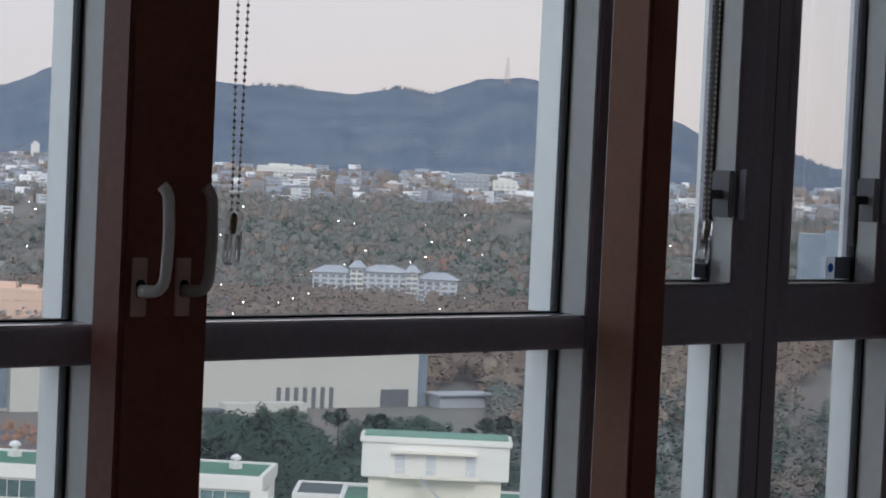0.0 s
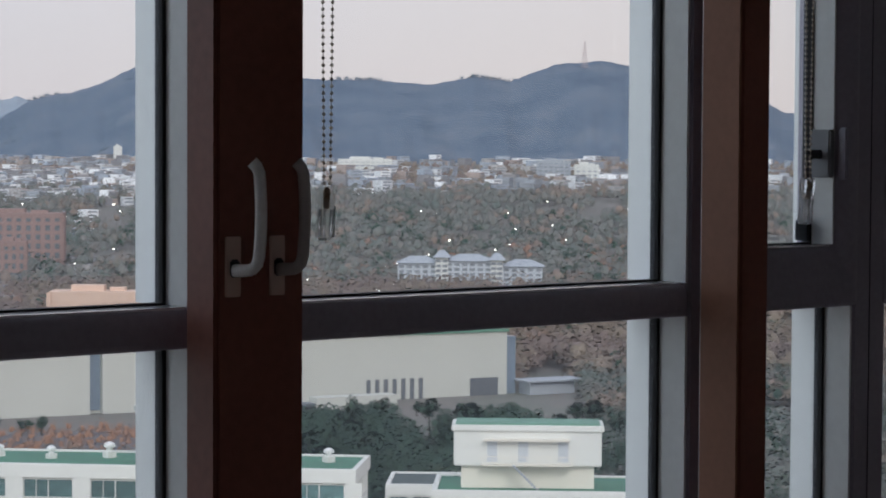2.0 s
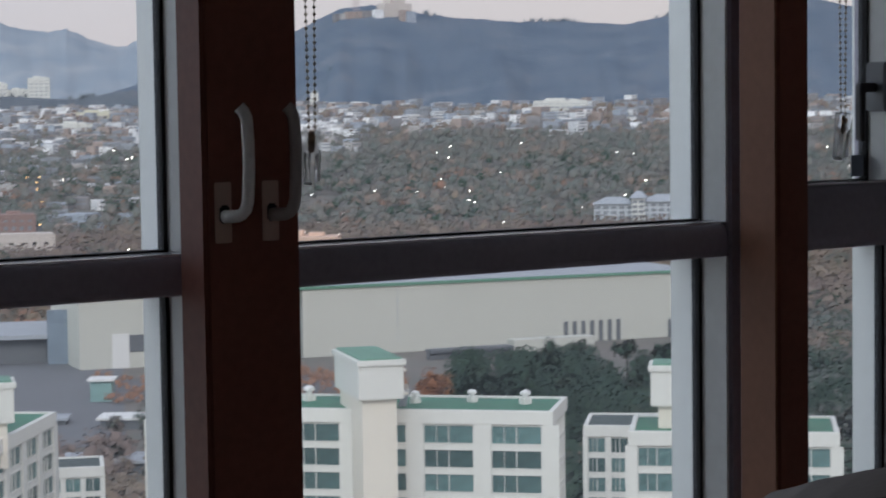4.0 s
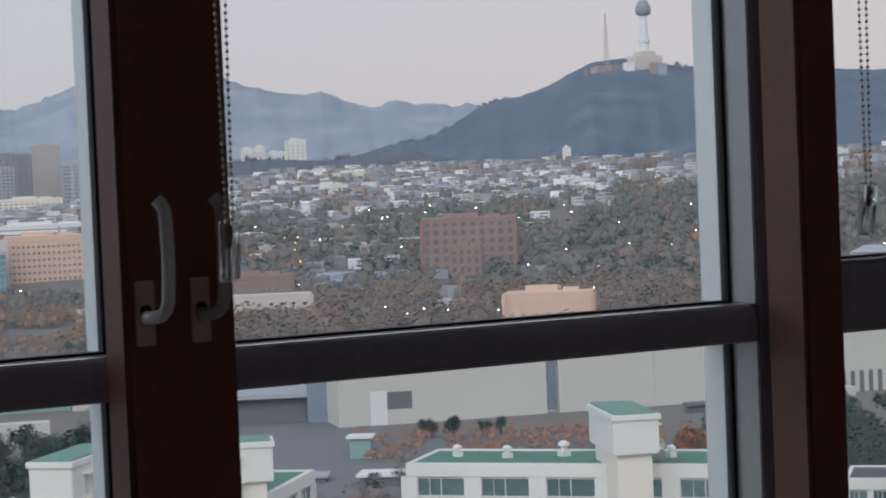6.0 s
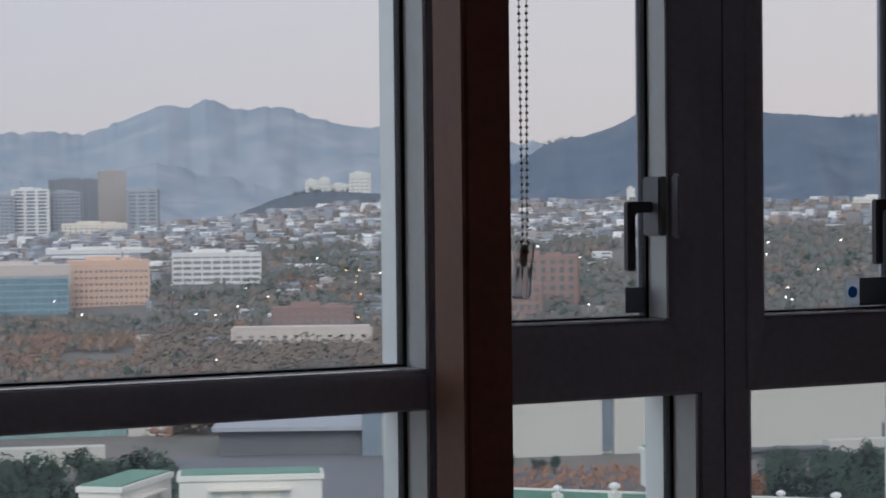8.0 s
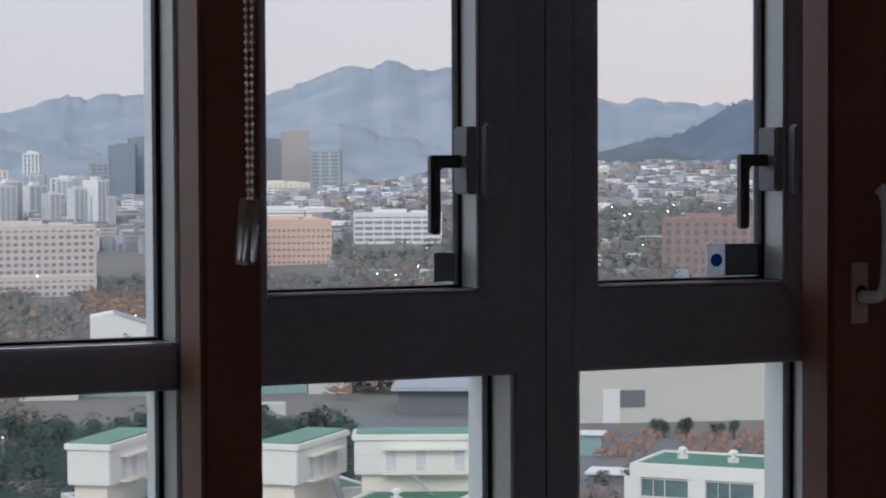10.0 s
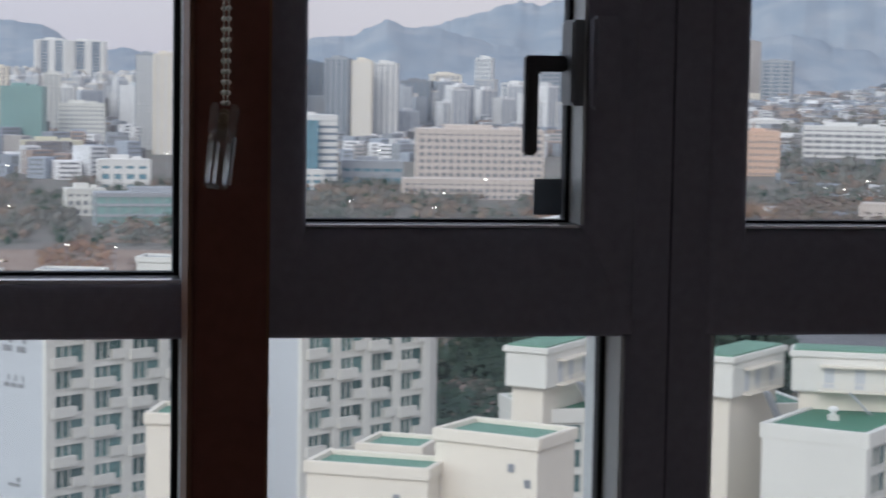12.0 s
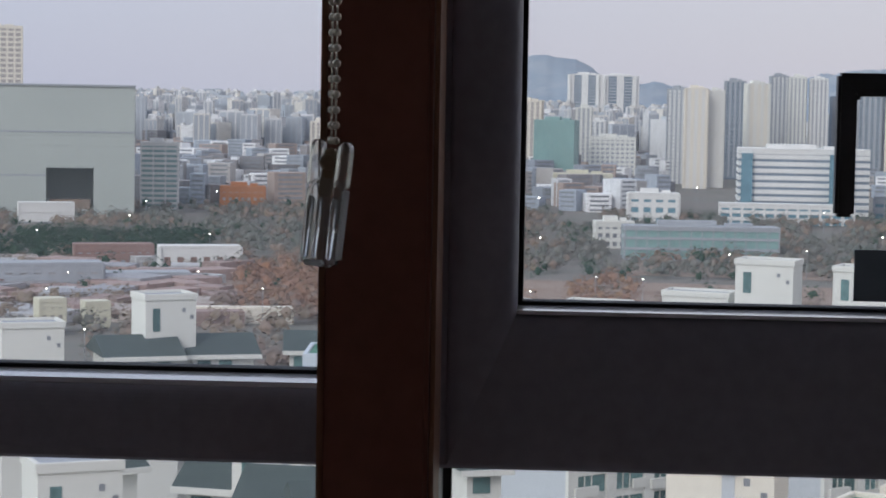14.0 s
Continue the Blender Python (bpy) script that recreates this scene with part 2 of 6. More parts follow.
BLUE_PAINT = mat("blue_grey_paint_wall", (0.52, 0.58, 0.64), 0.8, vary=0.06, scale=0.1, fine=1.2)
GREEN_ROOF = mat("green_waterproof_roof", (0.035, 0.17, 0.10), 0.6, vary=0.3, scale=0.25, fine=2.5)
PALE_GREEN = mat("faded_green_roof", (0.13, 0.27, 0.20), 0.7, vary=0.2, scale=0.3, fine=2.5)
DARK_ROOF = mat("dark_green_shingle", (0.06, 0.08, 0.078), 0.8, vary=0.2, scale=0.4, fine=3)
TEAL_GLASS = mat("teal_window_glass", (0.10, 0.175, 0.175), 0.12, vary=0.35, scale=0.5, fine=1.8, per_object=0.45)
MUSEUM_STONE = mat("pale_museum_stone", (0.53, 0.53, 0.485), 0.85, vary=0.05, scale=0.03, fine=0.4)
MUSEUM_DARK = mat("dark_museum_hall", (0.13, 0.14, 0.155), 0.6, vary=0.15, scale=0.05, fine=0.5)
PAVING = mat("pale_paving", (0.155, 0.16, 0.172), 0.9, vary=0.15, scale=0.05, fine=0.5)
BRICK = mat("red_brick_far", (0.29, 0.195, 0.175), 0.9, vary=0.12, scale=0.06, fine=0.6)
ORANGE = mat("orange_brick_far", (0.45, 0.20, 0.10), 0.9, vary=0.1, scale=0.06, fine=0.6)
SLATE_GLASS = mat("slate_blue_glass", (0.21, 0.26, 0.32), 0.2, vary=0.25, scale=0.05, fine=0.4)
# Lifted and muted: haze over distant glazing is part of this colour.
DARK_GLASS = mat("dark_curtain_glass", (0.23, 0.245, 0.27), 0.3, vary=0.25, scale=0.05, fine=0.4)
BLUE_GLASS = mat("blue_curtain_glass", (0.16, 0.29, 0.36), 0.2, vary=0.3, scale=0.06, fine=0.3)
GREEN_GLASS = mat("green_curtain_glass", (0.24, 0.38, 0.37), 0.3, vary=0.15, scale=0.05, fine=0.3)
PEACH = mat("peach_stone", (0.66, 0.47, 0.37), 0.8, vary=0.06, scale=0.05, fine=0.4)
BEIGE = mat("beige_stone", (0.58, 0.52, 0.48), 0.8, vary=0.07, scale=0.05, fine=0.4)
CONC_GREY = mat("grey_concrete_far", (0.36, 0.385, 0.42), 0.85, vary=0.08, scale=0.04, fine=0.3)
PALE_TOWER = mat("pale_tower_paint", (0.70, 0.70, 0.69), 0.85, vary=0.07, scale=0.03, fine=0.3)
TAN_TOWER = mat("tan_tower_paint", (0.40, 0.375, 0.365), 0.85, vary=0.07, scale=0.03, fine=0.3)
YELLOW_P = mat("yellow_cream_paint", (0.60, 0.58, 0.47), 0.8, vary=0.05, scale=0.05, fine=0.4)
LATTICE = mat("pale_fin_screen", (0.44, 0.48, 0.46), 0.5, vary=0.06, scale=0.02, fine=0.2)
HOUSES = mat_islands("small_house_paints", [(0.31, 0.33, 0.36), (0.62, 0.63, 0.65), (0.27, 0.255, 0.26), (0.36, 0.40, 0.46), (0.45, 0.43, 0.42), (0.24, 0.235, 0.245), (0.80, 0.80, 0.81), (0.33, 0.36, 0.41), (0.38, 0.31, 0.28)])
CAMPUS = mat_islands("campus_hall_paints", [(0.34, 0.34, 0.36), (0.33, 0.25, 0.235), (0.44, 0.44, 0.45), (0.40, 0.35, 0.32), (0.37, 0.28, 0.26)])
# Stops kept dull and close together: distance haze is mixed into them.
FAR_FLATS = mat_islands("far_flats_hazed", [(0.60, 0.60, 0.61), (0.46, 0.49, 0.53), (0.64, 0.61, 0.57), (0.40, 0.44, 0.49), (0.52, 0.51, 0.50), (0.68, 0.68, 0.69)])
AUTUMN = mat_foliage("autumn_foliage", [(0.135, 0.162, 0.145), (0.165, 0.185, 0.165), (0.22, 0.208, 0.188), (0.165, 0.182, 0.162), (0.275, 0.21, 0.175), (0.28, 0.232, 0.178), (0.245, 0.19, 0.17)], 0.016, 0.11)
PINE = mat_foliage("pine_foliage", [(0.042, 0.072, 0.055), (0.062, 0.096, 0.068), (0.05, 0.082, 0.066), (0.095, 0.115, 0.08)], 0.05, 0.2)
RUST_LEAF = mat_foliage("rust_foliage", [(0.36, 0.20, 0.13), (0.30, 0.19, 0.15), (0.36, 0.25, 0.15)], 0.05, 0.12)
ORANGE_LEAF = mat_foliage("orange_foliage", [(0.36, 0.16, 0.085), (0.30, 0.14, 0.085), (0.38, 0.20, 0.10)], 0.05, 0.15)
# Blue-grey leaves: the haze over far slopes is put into the colour.
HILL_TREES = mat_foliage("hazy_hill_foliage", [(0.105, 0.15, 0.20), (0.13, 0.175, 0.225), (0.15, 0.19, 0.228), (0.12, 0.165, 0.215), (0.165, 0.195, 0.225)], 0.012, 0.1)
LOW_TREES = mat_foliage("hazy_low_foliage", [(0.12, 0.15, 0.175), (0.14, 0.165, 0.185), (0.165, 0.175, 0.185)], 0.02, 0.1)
BARK = mat("bark", (0.09, 0.075, 0.065), 0.95, vary=0.25, scale=1.5, fine=9)
GROUND_MAT = mat_ramp("winter_ground", [(0.25, (0.16, 0.165, 0.15)), (0.45, (0.215, 0.195, 0.18)), (0.6, (0.175, 0.18, 0.16)), (0.8, (0.265, 0.235, 0.215))], 0.02)
FIELD = mat_ramp("bare_earth_field", [(0.3, (0.27, 0.20, 0.165)), (0.7, (0.33, 0.27, 0.23))], 0.03)
# Hill stops are shifted to blue-grey to paint in aerial haze.
HILL_NEAR = mat_ramp("haze_wooded_hill", [(0.3, (0.085, 0.12, 0.17)), (0.5, (0.12, 0.155, 0.205)), (0.7, (0.17, 0.195, 0.235))], 0.012)
HILL_LOW = mat_ramp("haze_wooded_low_hill", [(0.3, (0.10, 0.125, 0.15)), (0.5, (0.125, 0.145, 0.17)), (0.7, (0.15, 0.16, 0.18))], 0.015)
HILL_FAR = mat_ramp("haze_distant_range", [(0.3, (0.235, 0.285, 0.345)), (0.5, (0.28, 0.325, 0.375)), (0.7, (0.36, 0.385, 0.42))], 0.011)
ASPHALT = mat("asphalt", (0.055, 0.055, 0.058), 0.9, vary=0.2, scale=0.2, fine=2)
LAMP_W = mat_glow("street_lamp_glow", (1.0, 0.95, 0.85), 9.0)
LAMP_O = mat_glow("orange_lamp_glow", (1.0, 0.55, 0.18), 6.0)
MASTP = mat("mast_paint", (0.55, 0.45, 0.44), 0.7, vary=0.1, scale=0.1)


# ---- mesh helpers ----
class Build:
    """Collects plain boxes and faces, then links them as one mesh."""

    def __init__(self):
        self.v, self.f, self.m, self.n = [], [], [], []

    def box(self, x0, x1, y0, y1, z0, z1, mi=0):
        b = len(self.v)
        self.v += [(x0, y0, z0), (x1, y0, z0), (x1, y1, z0), (x0, y1, z0), (x0, y0, z1), (x1, y0, z1), (x1, y1, z1), (x0, y1, z1)]
        self.f += [(b, b + 3, b + 2, b + 1), (b + 4, b + 5, b + 6, b + 7), (b, b + 1, b + 5, b + 4), (b + 1, b + 2, b + 6, b + 5), (b + 2, b + 3, b + 7, b + 6), (b + 3, b, b + 4, b + 7)]
        self.m += [mi] * 6
        return self

    def face(self, pts, mi=0):
        b = len(self.v)
        self.v += pts
        self.f.append(tuple(range(b, b + len(pts))))
        self.m.append(mi)
        return self

    def prism(self, pts, z0, z1, mi=0):
        """Upright prism over a ground outline, anticlockwise from above."""
        b, n = len(self.v), len(pts)
        self.v += [(x, y, z0) for x, y in pts] + [(x, y, z1) for x, y in pts]
        self.f += [tuple(b + i for i in reversed(range(n))), tuple(b + n + i for i in range(n))]
        self.f += [(b + i, b + (i + 1) % n, b + n + (i + 1) % n, b + n + i) for i in range(n)]
        self.m += [mi] * (n + 2)
        return self

    def plate(self, pts, y0, y1, mi=0):
        """Outline in x and z, given thickness from y0 to y1."""
        b, n = len(self.v), len(pts)
        self.v += [(x, y0, z) for x, z in pts] + [(x, y1, z) for x, z in pts]
        self.f += [tuple(b + i for i in range(n)), tuple(b + n + i for i in reversed(range(n)))]
        self.f += [(b + (i + 1) % n, b + i, b + n + i, b + n + (i + 1) % n) for i in range(n)]
        self.m += [mi] * (n + 2)
        return self

    def bar(self, prof, x0, x1, mi=0):
        """Closed outline in y and z, drawn out along x."""
        b, n = len(self.v), len(prof)
        self.v += [(x0, y, z) for y, z in prof] + [(x1, y, z) for y, z in prof]
        self.f += [tuple(b + i for i in range(n)), tuple(b + n + i for i in reversed(range(n)))]
        self.f += [(b + (i + 1) % n, b + i, b + n + i, b + n + (i + 1) % n) for i in range(n)]
        self.m += [mi] * (n + 2)
        return self

    def lathe(self, rings, cx=0, cy=0, seg=12, mi=0):
        b = len(self.v)
        for z, r in rings:
            self.v += [(cx + r * math.cos(2 * math.pi * k / seg), cy + r * math.sin(2 * math.pi * k / seg), z) for k in range(seg)]
        n = len(rings)
        for i in range(n - 1):
            for k in range(seg):
                a, c = b + i * seg + k, b + i * seg + (k + 1) % seg
                self.f.append((a, c, c + seg, a + seg))
                self.m.append(mi)
        self.f += [tuple(b + k for k in reversed(range(seg))), tuple(b + (n - 1) * seg + k for k in range(seg))]
        self.m += [mi, mi]
        return self

    def mesh(self, name, mats, bevel=0.0, smooth=False):
        me = bpy.data.meshes.new(name)
        me.from_pydata(self.v, [], self.f)
        me.polygons.foreach_set("material_index", self.m)
        for m in (mats if isinstance(mats, (list, tuple)) else [mats]):
            me.materials.append(m)
        if bevel:
            bm = bmesh.new()
            bm.from_mesh(me)
            bmesh.ops.bevel(bm, geom=bm.edges[:], offset=bevel, segments=2, affect="EDGES", clamp_overlap=True)
            bm.to_mesh(me)
            bm.free()
        if smooth:
            me.shade_smooth()
        me.update()
        if self.n:
            me.shade_smooth()
            me.normals_split_custom_set_from_vertices(self.n)
        return me


def part(name, build, mats, parent=None, label="", bevel=0.0, smooth=False, m=None):
    ob = new(name, build.mesh(name, mats, bevel, smooth) if isinstance(build, Build) else build)
    if parent is not None:
        ob.parent = parent
    if m is not None:
        ob.matrix_basis = m
    if label:
        ob["label"] = label
    return ob


def thing(name, m, label, category, group="", kind=""):
    ob = new(name)
    ob.matrix_basis = m
    ob.empty_display_size = 0.1
    return tagged(ob, label, category, group, kind)


def tube(pts, radius, seg=10, flat=1.0):
    """A bent bar along points, with rounded corners where the points bend it."""
    me = Build()
    prev = None
    pts = [Vector(p) for p in pts]
    b = 0
    for i, p in enumerate(pts):
        d = (pts[min(i + 1, len(pts) - 1)] - pts[max(i - 1, 0)]).normalized()
        side = d.cross(Vector((0, 1, 0)))
        side = side.normalized() if side.length > 1e-4 else Vector((1, 0, 0))
        up = side.cross(d)
        for k in range(seg):
            a = 2 * math.pi * k / seg
            q = p + side * radius * math.cos(a) + up * radius * flat * math.sin(a)
            me.v.append(tuple(q))
        if i:
            for k in range(seg):
                a, c = b - seg + k, b - seg + (k + 1) % seg
                me.f.append((a, c, c + seg, a + seg))
                me.m.append(0)
        b += seg
    me.f += [tuple(range(seg - 1, -1, -1)), tuple(range(b - seg, b))]
    me.m += [0, 0]
    return me


# ---- the room, closed round the camera ----
FX0, FX1 = -4.6, 2.9        # room from side wall to side wall
FLOOR_Z, CEIL_Z = 0.0, 2.5
tagged(part("floor", Build().box(FX0, FX1, -5.6, 0.0, -0.12, FLOOR_Z), ROOM_FLOOR), "dark wooden floor of the dim room", "floor", kind="structure")
tagged(part("ceiling", Build().box(FX0, FX1, -5.6, 0.0, CEIL_Z, CEIL_Z + 0.15), ROOM_CEIL), "plain papered ceiling of the dim room", "ceiling", kind="structure")
tagged(part("wall_south", Build().box(FX0, FX1, -5.75, -5.6, -0.12, CEIL_Z + 0.15), ROOM_WALL), "plain papered back wall of the room", "wall", kind="structure")
tagged(part("wall_west", Build().box(FX0 - 0.15, FX0, -5.75, 0.25, -0.12, CEIL_Z + 0.15), ROOM_WALL), "plain papered side wall of the room", "wall", kind="structure")
tagged(part("wall_east", Build().box(FX1, FX1 + 0.15, -5.75, 0.25, -0.12, CEIL_Z + 0.15), ROOM_WALL), "plain papered side wall of the room", "wall", kind="structure")
tagged(part("wall_north", Build().box(FX0, FX1, -0.10, 0.08, 2.40, CEIL_Z).box(FX0, FX1, -0.10, 0.08, 0.0, 0.10).box(FX0, -3.55, -0.10, 0.08, 0.10, 2.40).box(2.05, FX1, -0.10, 0.08, 0.10, 2.40), ROOM_WALL), "window wall with lintel, sill and end piers", "wall", kind="structure")

# ---- outer window: charcoal frame, reveals painted pale as if skylit, fixed panes and two casements ----
T0, T1 = 1.2265, 1.289          # transom bottom and top
ZB, ZT = 0.10, 2.40
YF, YB = -0.088, 0.066          # front and back of the frame
outer_window = thing("window_1", pose(0, 0, 0), "charcoal-framed tall window with pale reveals and casements", "window", kind="structure")
MULL = [(-3.55, -3.45), (-2.345, -2.24), (-1.238, -1.13), (-0.134, -0.058), (0.353, 0.4615), (0.86, 0.965), (1.95, 2.05)]


def mullion(x0, x1):
    part("mullion", Build().box(x0 + 0.005, x1 - 0.005, YF, YB - 0.004, ZB, ZT), CHARCOAL, outer_window, bevel=0.003)
    for xs, a, b in ((x0, 0.0, 0.004), (x1, -0.004, 0.0)):
        for y0, y1 in ((YF + 0.006, -0.018), (0.003, YB)):
            part("reveal_strip", Build().box(xs + a - 0.0005, xs + b + 0.0005, y0, y1, ZB, T0).box(xs + a - 0.0005, xs + b + 0.0005, y0, y1, T1, ZT), PALE_SKYLIT_ALU, outer_window, "aluminium painted pale as if skylit")
        part("gasket", Build().box(xs - 0.007, xs + 0.007, -0.0175, 0.0025, ZB, T0).box(xs - 0.007, xs + 0.007, -0.0175, 0.0025, T1, ZT), GASKET, outer_window, "black rubber")


for x0, x1 in MULL:
    mullion(x0, x1)
for i in range(len(MULL) - 1):
    x0, x1 = MULL[i][1], MULL[i + 1][0]
    nose = [(YF + 0.002 + 0.014 * (1 - math.cos(radians(q))), T1 - 0.034 + 0.030 * math.sin(radians(q))) for q in range(0, 91, 9)]
    part("transom", Build().bar([(YB - 0.006, T0), (YF + 0.008, T0), (YF + 0.004, T0 + 0.003), (YF + 0.002, T0 + 0.010)] + nose + [(YB - 0.006, T1 - 0.004)], x0, x1), CHARCOAL, outer_window)
    # bead coloured white for the bright line of sky on the transom
    part("transom_bead", Build().box(x0 + 0.002, x1 - 0.002, YF + 0.0165, -0.019, T1 - 0.004, T1), SKYLIT_BEAD, outer_window, "aluminium painted pale as if skylit")
    part("gasket", Build().box(x0, x1, -0.018, 0.002, T1 - 0.004, T1 + 0.0035), GASKET, outer_window, "black rubber")
    for z0, z1 in ((ZB, T0), (T1, ZT)):
        if z0 == T1 and -0.1 < x0 < 0.5:
            continue
        g = part("pane", Build().box(x0, x1, -0.010, -0.004, z0, z1), PANE, outer_window)
        g.visible_shadow = False


SASH = [(0.0, -0.060), (0.03, -0.068), (0.08, -0.074), (0.16, -0.079), (0.28, -0.0835), (0.42, -0.087), (0.58, -0.0895), (0.76, -0.091), (0.93, -0.0915), (0.98, -0.0905), (1.0, -0.088)]


def mitred(o0, o1, i0, i1):
    """One side of a sash, cut at a mitre on both ends, with a softly rounded face."""
    m = Build()
    for prof in (SASH, [(0.0, 0.02), (0.0, -0.060)], [(1.0, -0.088), (1.0, 0.02)], [(1.0, 0.02), (0.0, 0.02)]):
        base = len(m.v)
        for f, y in prof:
            for p, q in ((i0, o0), (i1, o1)):
                m.v.append((p[0] + (q[0] - p[0]) * f, y, p[1] + (q[1] - p[1]) * f))
        for j in range(len(prof) - 1):
            c = base + 2 * j
            m.f.append((c, c + 2, c + 3, c + 1))
            m.m.append(0)
    return m


def casement(x0, x1, glass0, glass1, label):
    """Opening sash x0..x1 with glass glass0..glass1, its handle on the right stile."""
    s = thing("casement_sash", pose(x0, 0, T1), label, "window", "casement sashes")
    gz = 1.35 - T1
    top = ZT - T1
    a, b, w = glass0 - x0, glass1 - x0, x1 - x0
    outer = ((0.001, T0 + 0.003 - T1), (w - 0.001, T0 + 0.003 - T1), (w - 0.001, top), (0.001, top))
    inner = ((a, gz - 0.004), (b + 0.004, gz - 0.004), (b + 0.004, top - 0.058), (a, top - 0.058))
    for k, name in enumerate(("rail", "stile", "rail", "stile")):
        part(name, mitred(outer[k], outer[(k + 1) % 4], inner[k], inner[(k + 1) % 4]), CHARCOAL, s, smooth=True)
    part("glazing_bead", Build().box(b, b + 0.004, -0.072, -0.02, gz, top - 0.058), PALE_SKYLIT_ALU, s, "aluminium painted pale as if skylit")
    part("glazing_bead", Build().box(a, b, -0.066, -0.02, gz - 0.004, gz - 0.001), SKYLIT_BEAD, s, "aluminium painted pale as if skylit")
    part("gasket", Build().box(b - 0.005, b + 0.003, -0.0195, 0.002, gz, top - 0.058).box(a - 0.001, a + 0.004, -0.0195, 0.002, gz, top - 0.058).box(a, b, -0.0195, 0.002, gz - 0.003, gz + 0.002), GASKET, s, "black rubber")
    part("weather_seal", Build().box(-0.004, 0.0005, -0.0872, -0.07, T0 + 0.004 - T1, top), CHARCOAL, s)
    g = part("pane", Build().box(a + 0.001, b - 0.001, -0.010, -0.004, gz, top - 0.058), PANE, s)
    g.visible_shadow = False
    h = part("handle", Build().box(b - 0.014, b + 0.003, -0.074, -0.024, 1.482 - T1, 1.577 - T1), GREY_PLATE, s, "grey base plate with black lever", bevel=0.003)
    zl = 1.537 - T1
    part("lever", Build().plate([(b - 0.062, zl), (b - 0.062, zl - 0.111), (b - 0.047, zl - 0.111), (b - 0.047, zl - 0.018), (b - 0.0145, zl - 0.018), (b - 0.0145, zl)], -0.058, -0.042), BLACK_HANDLE, h, "black painted lever", bevel=0.0025)
    part("cover", Build().box(b + 0.0035, b + 0.036, -0.103, -0.0785, 1.478 - T1, 1.581 - T1), CHARCOAL, h, bevel=0.004)
    return s


casement(-0.053, 0.364, 0.0, 0.3055, "closed charcoal casement sash with black lever handle")
casement(0.447, 0.864, 0.5005, 0.806, "closed charcoal casement sash with black lever handle")


def sticker(x0, x1, z0, z1, m, label, disc=None):
    s = tagged(part("sticker", Build().box(x0, x1, -0.0125, -0.0105, z0, z1), m), label, "sticker", "stickers on the panes")
    if disc:
        b = Build()
        b.lathe([(0, disc), (0.0006, disc)], seg=20)
        part("printed_disc", b, STICK_B if m is STICK_W else STICK_D, s, "round blue print", m=Matrix.Translation(((x0 + x1) / 2, -0.0126, (z0 + z1) / 2)) @ pose(0, 0, 0, 90))


part("cover_joint", Build().box(0.4050, 0.4060, YF - 0.0015, YF + 0.001, ZB, ZT), GASKET, outer_window, "thin dark joint")
sticker(0.266, 0.299, 1.357, 1.398, STICK_D, "small dark square sticker on the casement glass", 0.011)
sticker(0.712, 0.742, 1.354, 1.402, STICK_W, "white sticker with a blue disc on glass", 0.010)
sticker(0.7425, 0.801, 1.354, 1.402, STICK_D, "dark grey sticker on the casement glass")

# ---- inner sliding window: brown lacquered stiles and rails ----
inner_window = thing("window_2", pose(0, 0, 0), "brown lacquered inner sliding window, stiles with handles", "window", kind="structure")
YI0, YI1 = -0.215, -0.143


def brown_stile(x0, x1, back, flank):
    """Dark lacquered post; daylight on its flank is painted as a paler strip."""
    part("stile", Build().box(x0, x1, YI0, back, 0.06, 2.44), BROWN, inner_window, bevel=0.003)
    part("stile_edge", Build().box(x1 + 0.0005, x1 + 0.004, YI0 + 0.012, back, 0.06, 2.44), BROWN_LIT, inner_window, "brown edge strip coloured as if lit")
    part("stile_edge", Build().box(x0 - 0.005, x0 - 0.0005, YI0 + 0.003, back, 0.06, 2.44), flank, inner_window, "brown edge strip coloured as if lit" if flank is BROWN_LIT else "", bevel=0.0015)
    part("brush_seal", Build().box(x0 + 0.004, x0 + 0.007, back + 0.001, back + 0.008, 0.06, 2.44), PALE_SKYLIT_ALU, inner_window, "thin grey seal strip")


for x0, x1, back, flank in ((-1.282, -1.126, -0.143, BROWN), (-0.134, -0.059, -0.122, BROWN_LIT), (0.800, 0.955, -0.143, BROWN), (-2.36, -2.28, -0.143, BROWN_LIT)):
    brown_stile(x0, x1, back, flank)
part("rail", Build().box(-3.55, 2.05, YI0 + 0.004, YI1 - 0.004, 0.0, 0.0595), BROWN, inner_window, bevel=0.004)
part("rail", Build().box(-3.55, 2.05, YI0 + 0.004, YI1 - 0.004, 2.4405, 2.4995), BROWN, inner_window, bevel=0.004)


def pull_handle(x, z, metal, label, foot):
    """Bowed bar standing on one foot, over a small plate; bar top at z + 0.155."""
    h = thing("pull_handle", pose(x, YI0, z), label, "handle", "pull handles on the stiles")
    part("plate", Build().box(-foot - 0.009, -foot + 0.019, -0.004, -0.0005, -0.043, 0.045), TAUPE, h, "taupe plastic plate", bevel=0.0015)
    part("socket", Build().box(-foot - 0.004, -foot + 0.012, -0.012, -0.0045, -0.014, 0.012), GASKET, h, bevel=0.003)
    pts = [(-foot + 0.002, -0.010, -0.004), (-foot + 0.004, -0.022, -0.004), (-foot + 0.010, -0.034, -0.003), (-0.004, -0.039, -0.001), (0.002, -0.041, 0.006), (0.005, -0.042, 0.018)]
    pts += [(0.005 + 0.001 * math.sin(k / 9 * 3.1), -0.042 - 0.003 * math.sin(k / 9 * 3.1), 0.02 + 0.013 * k) for k in range(1, 10)]
    pts += [(0.001, -0.040, 0.147), (-0.004, -0.037, 0.153)]
    part("grip", tube(pts, 0.0095, 12, 0.75), metal, h, smooth=True)


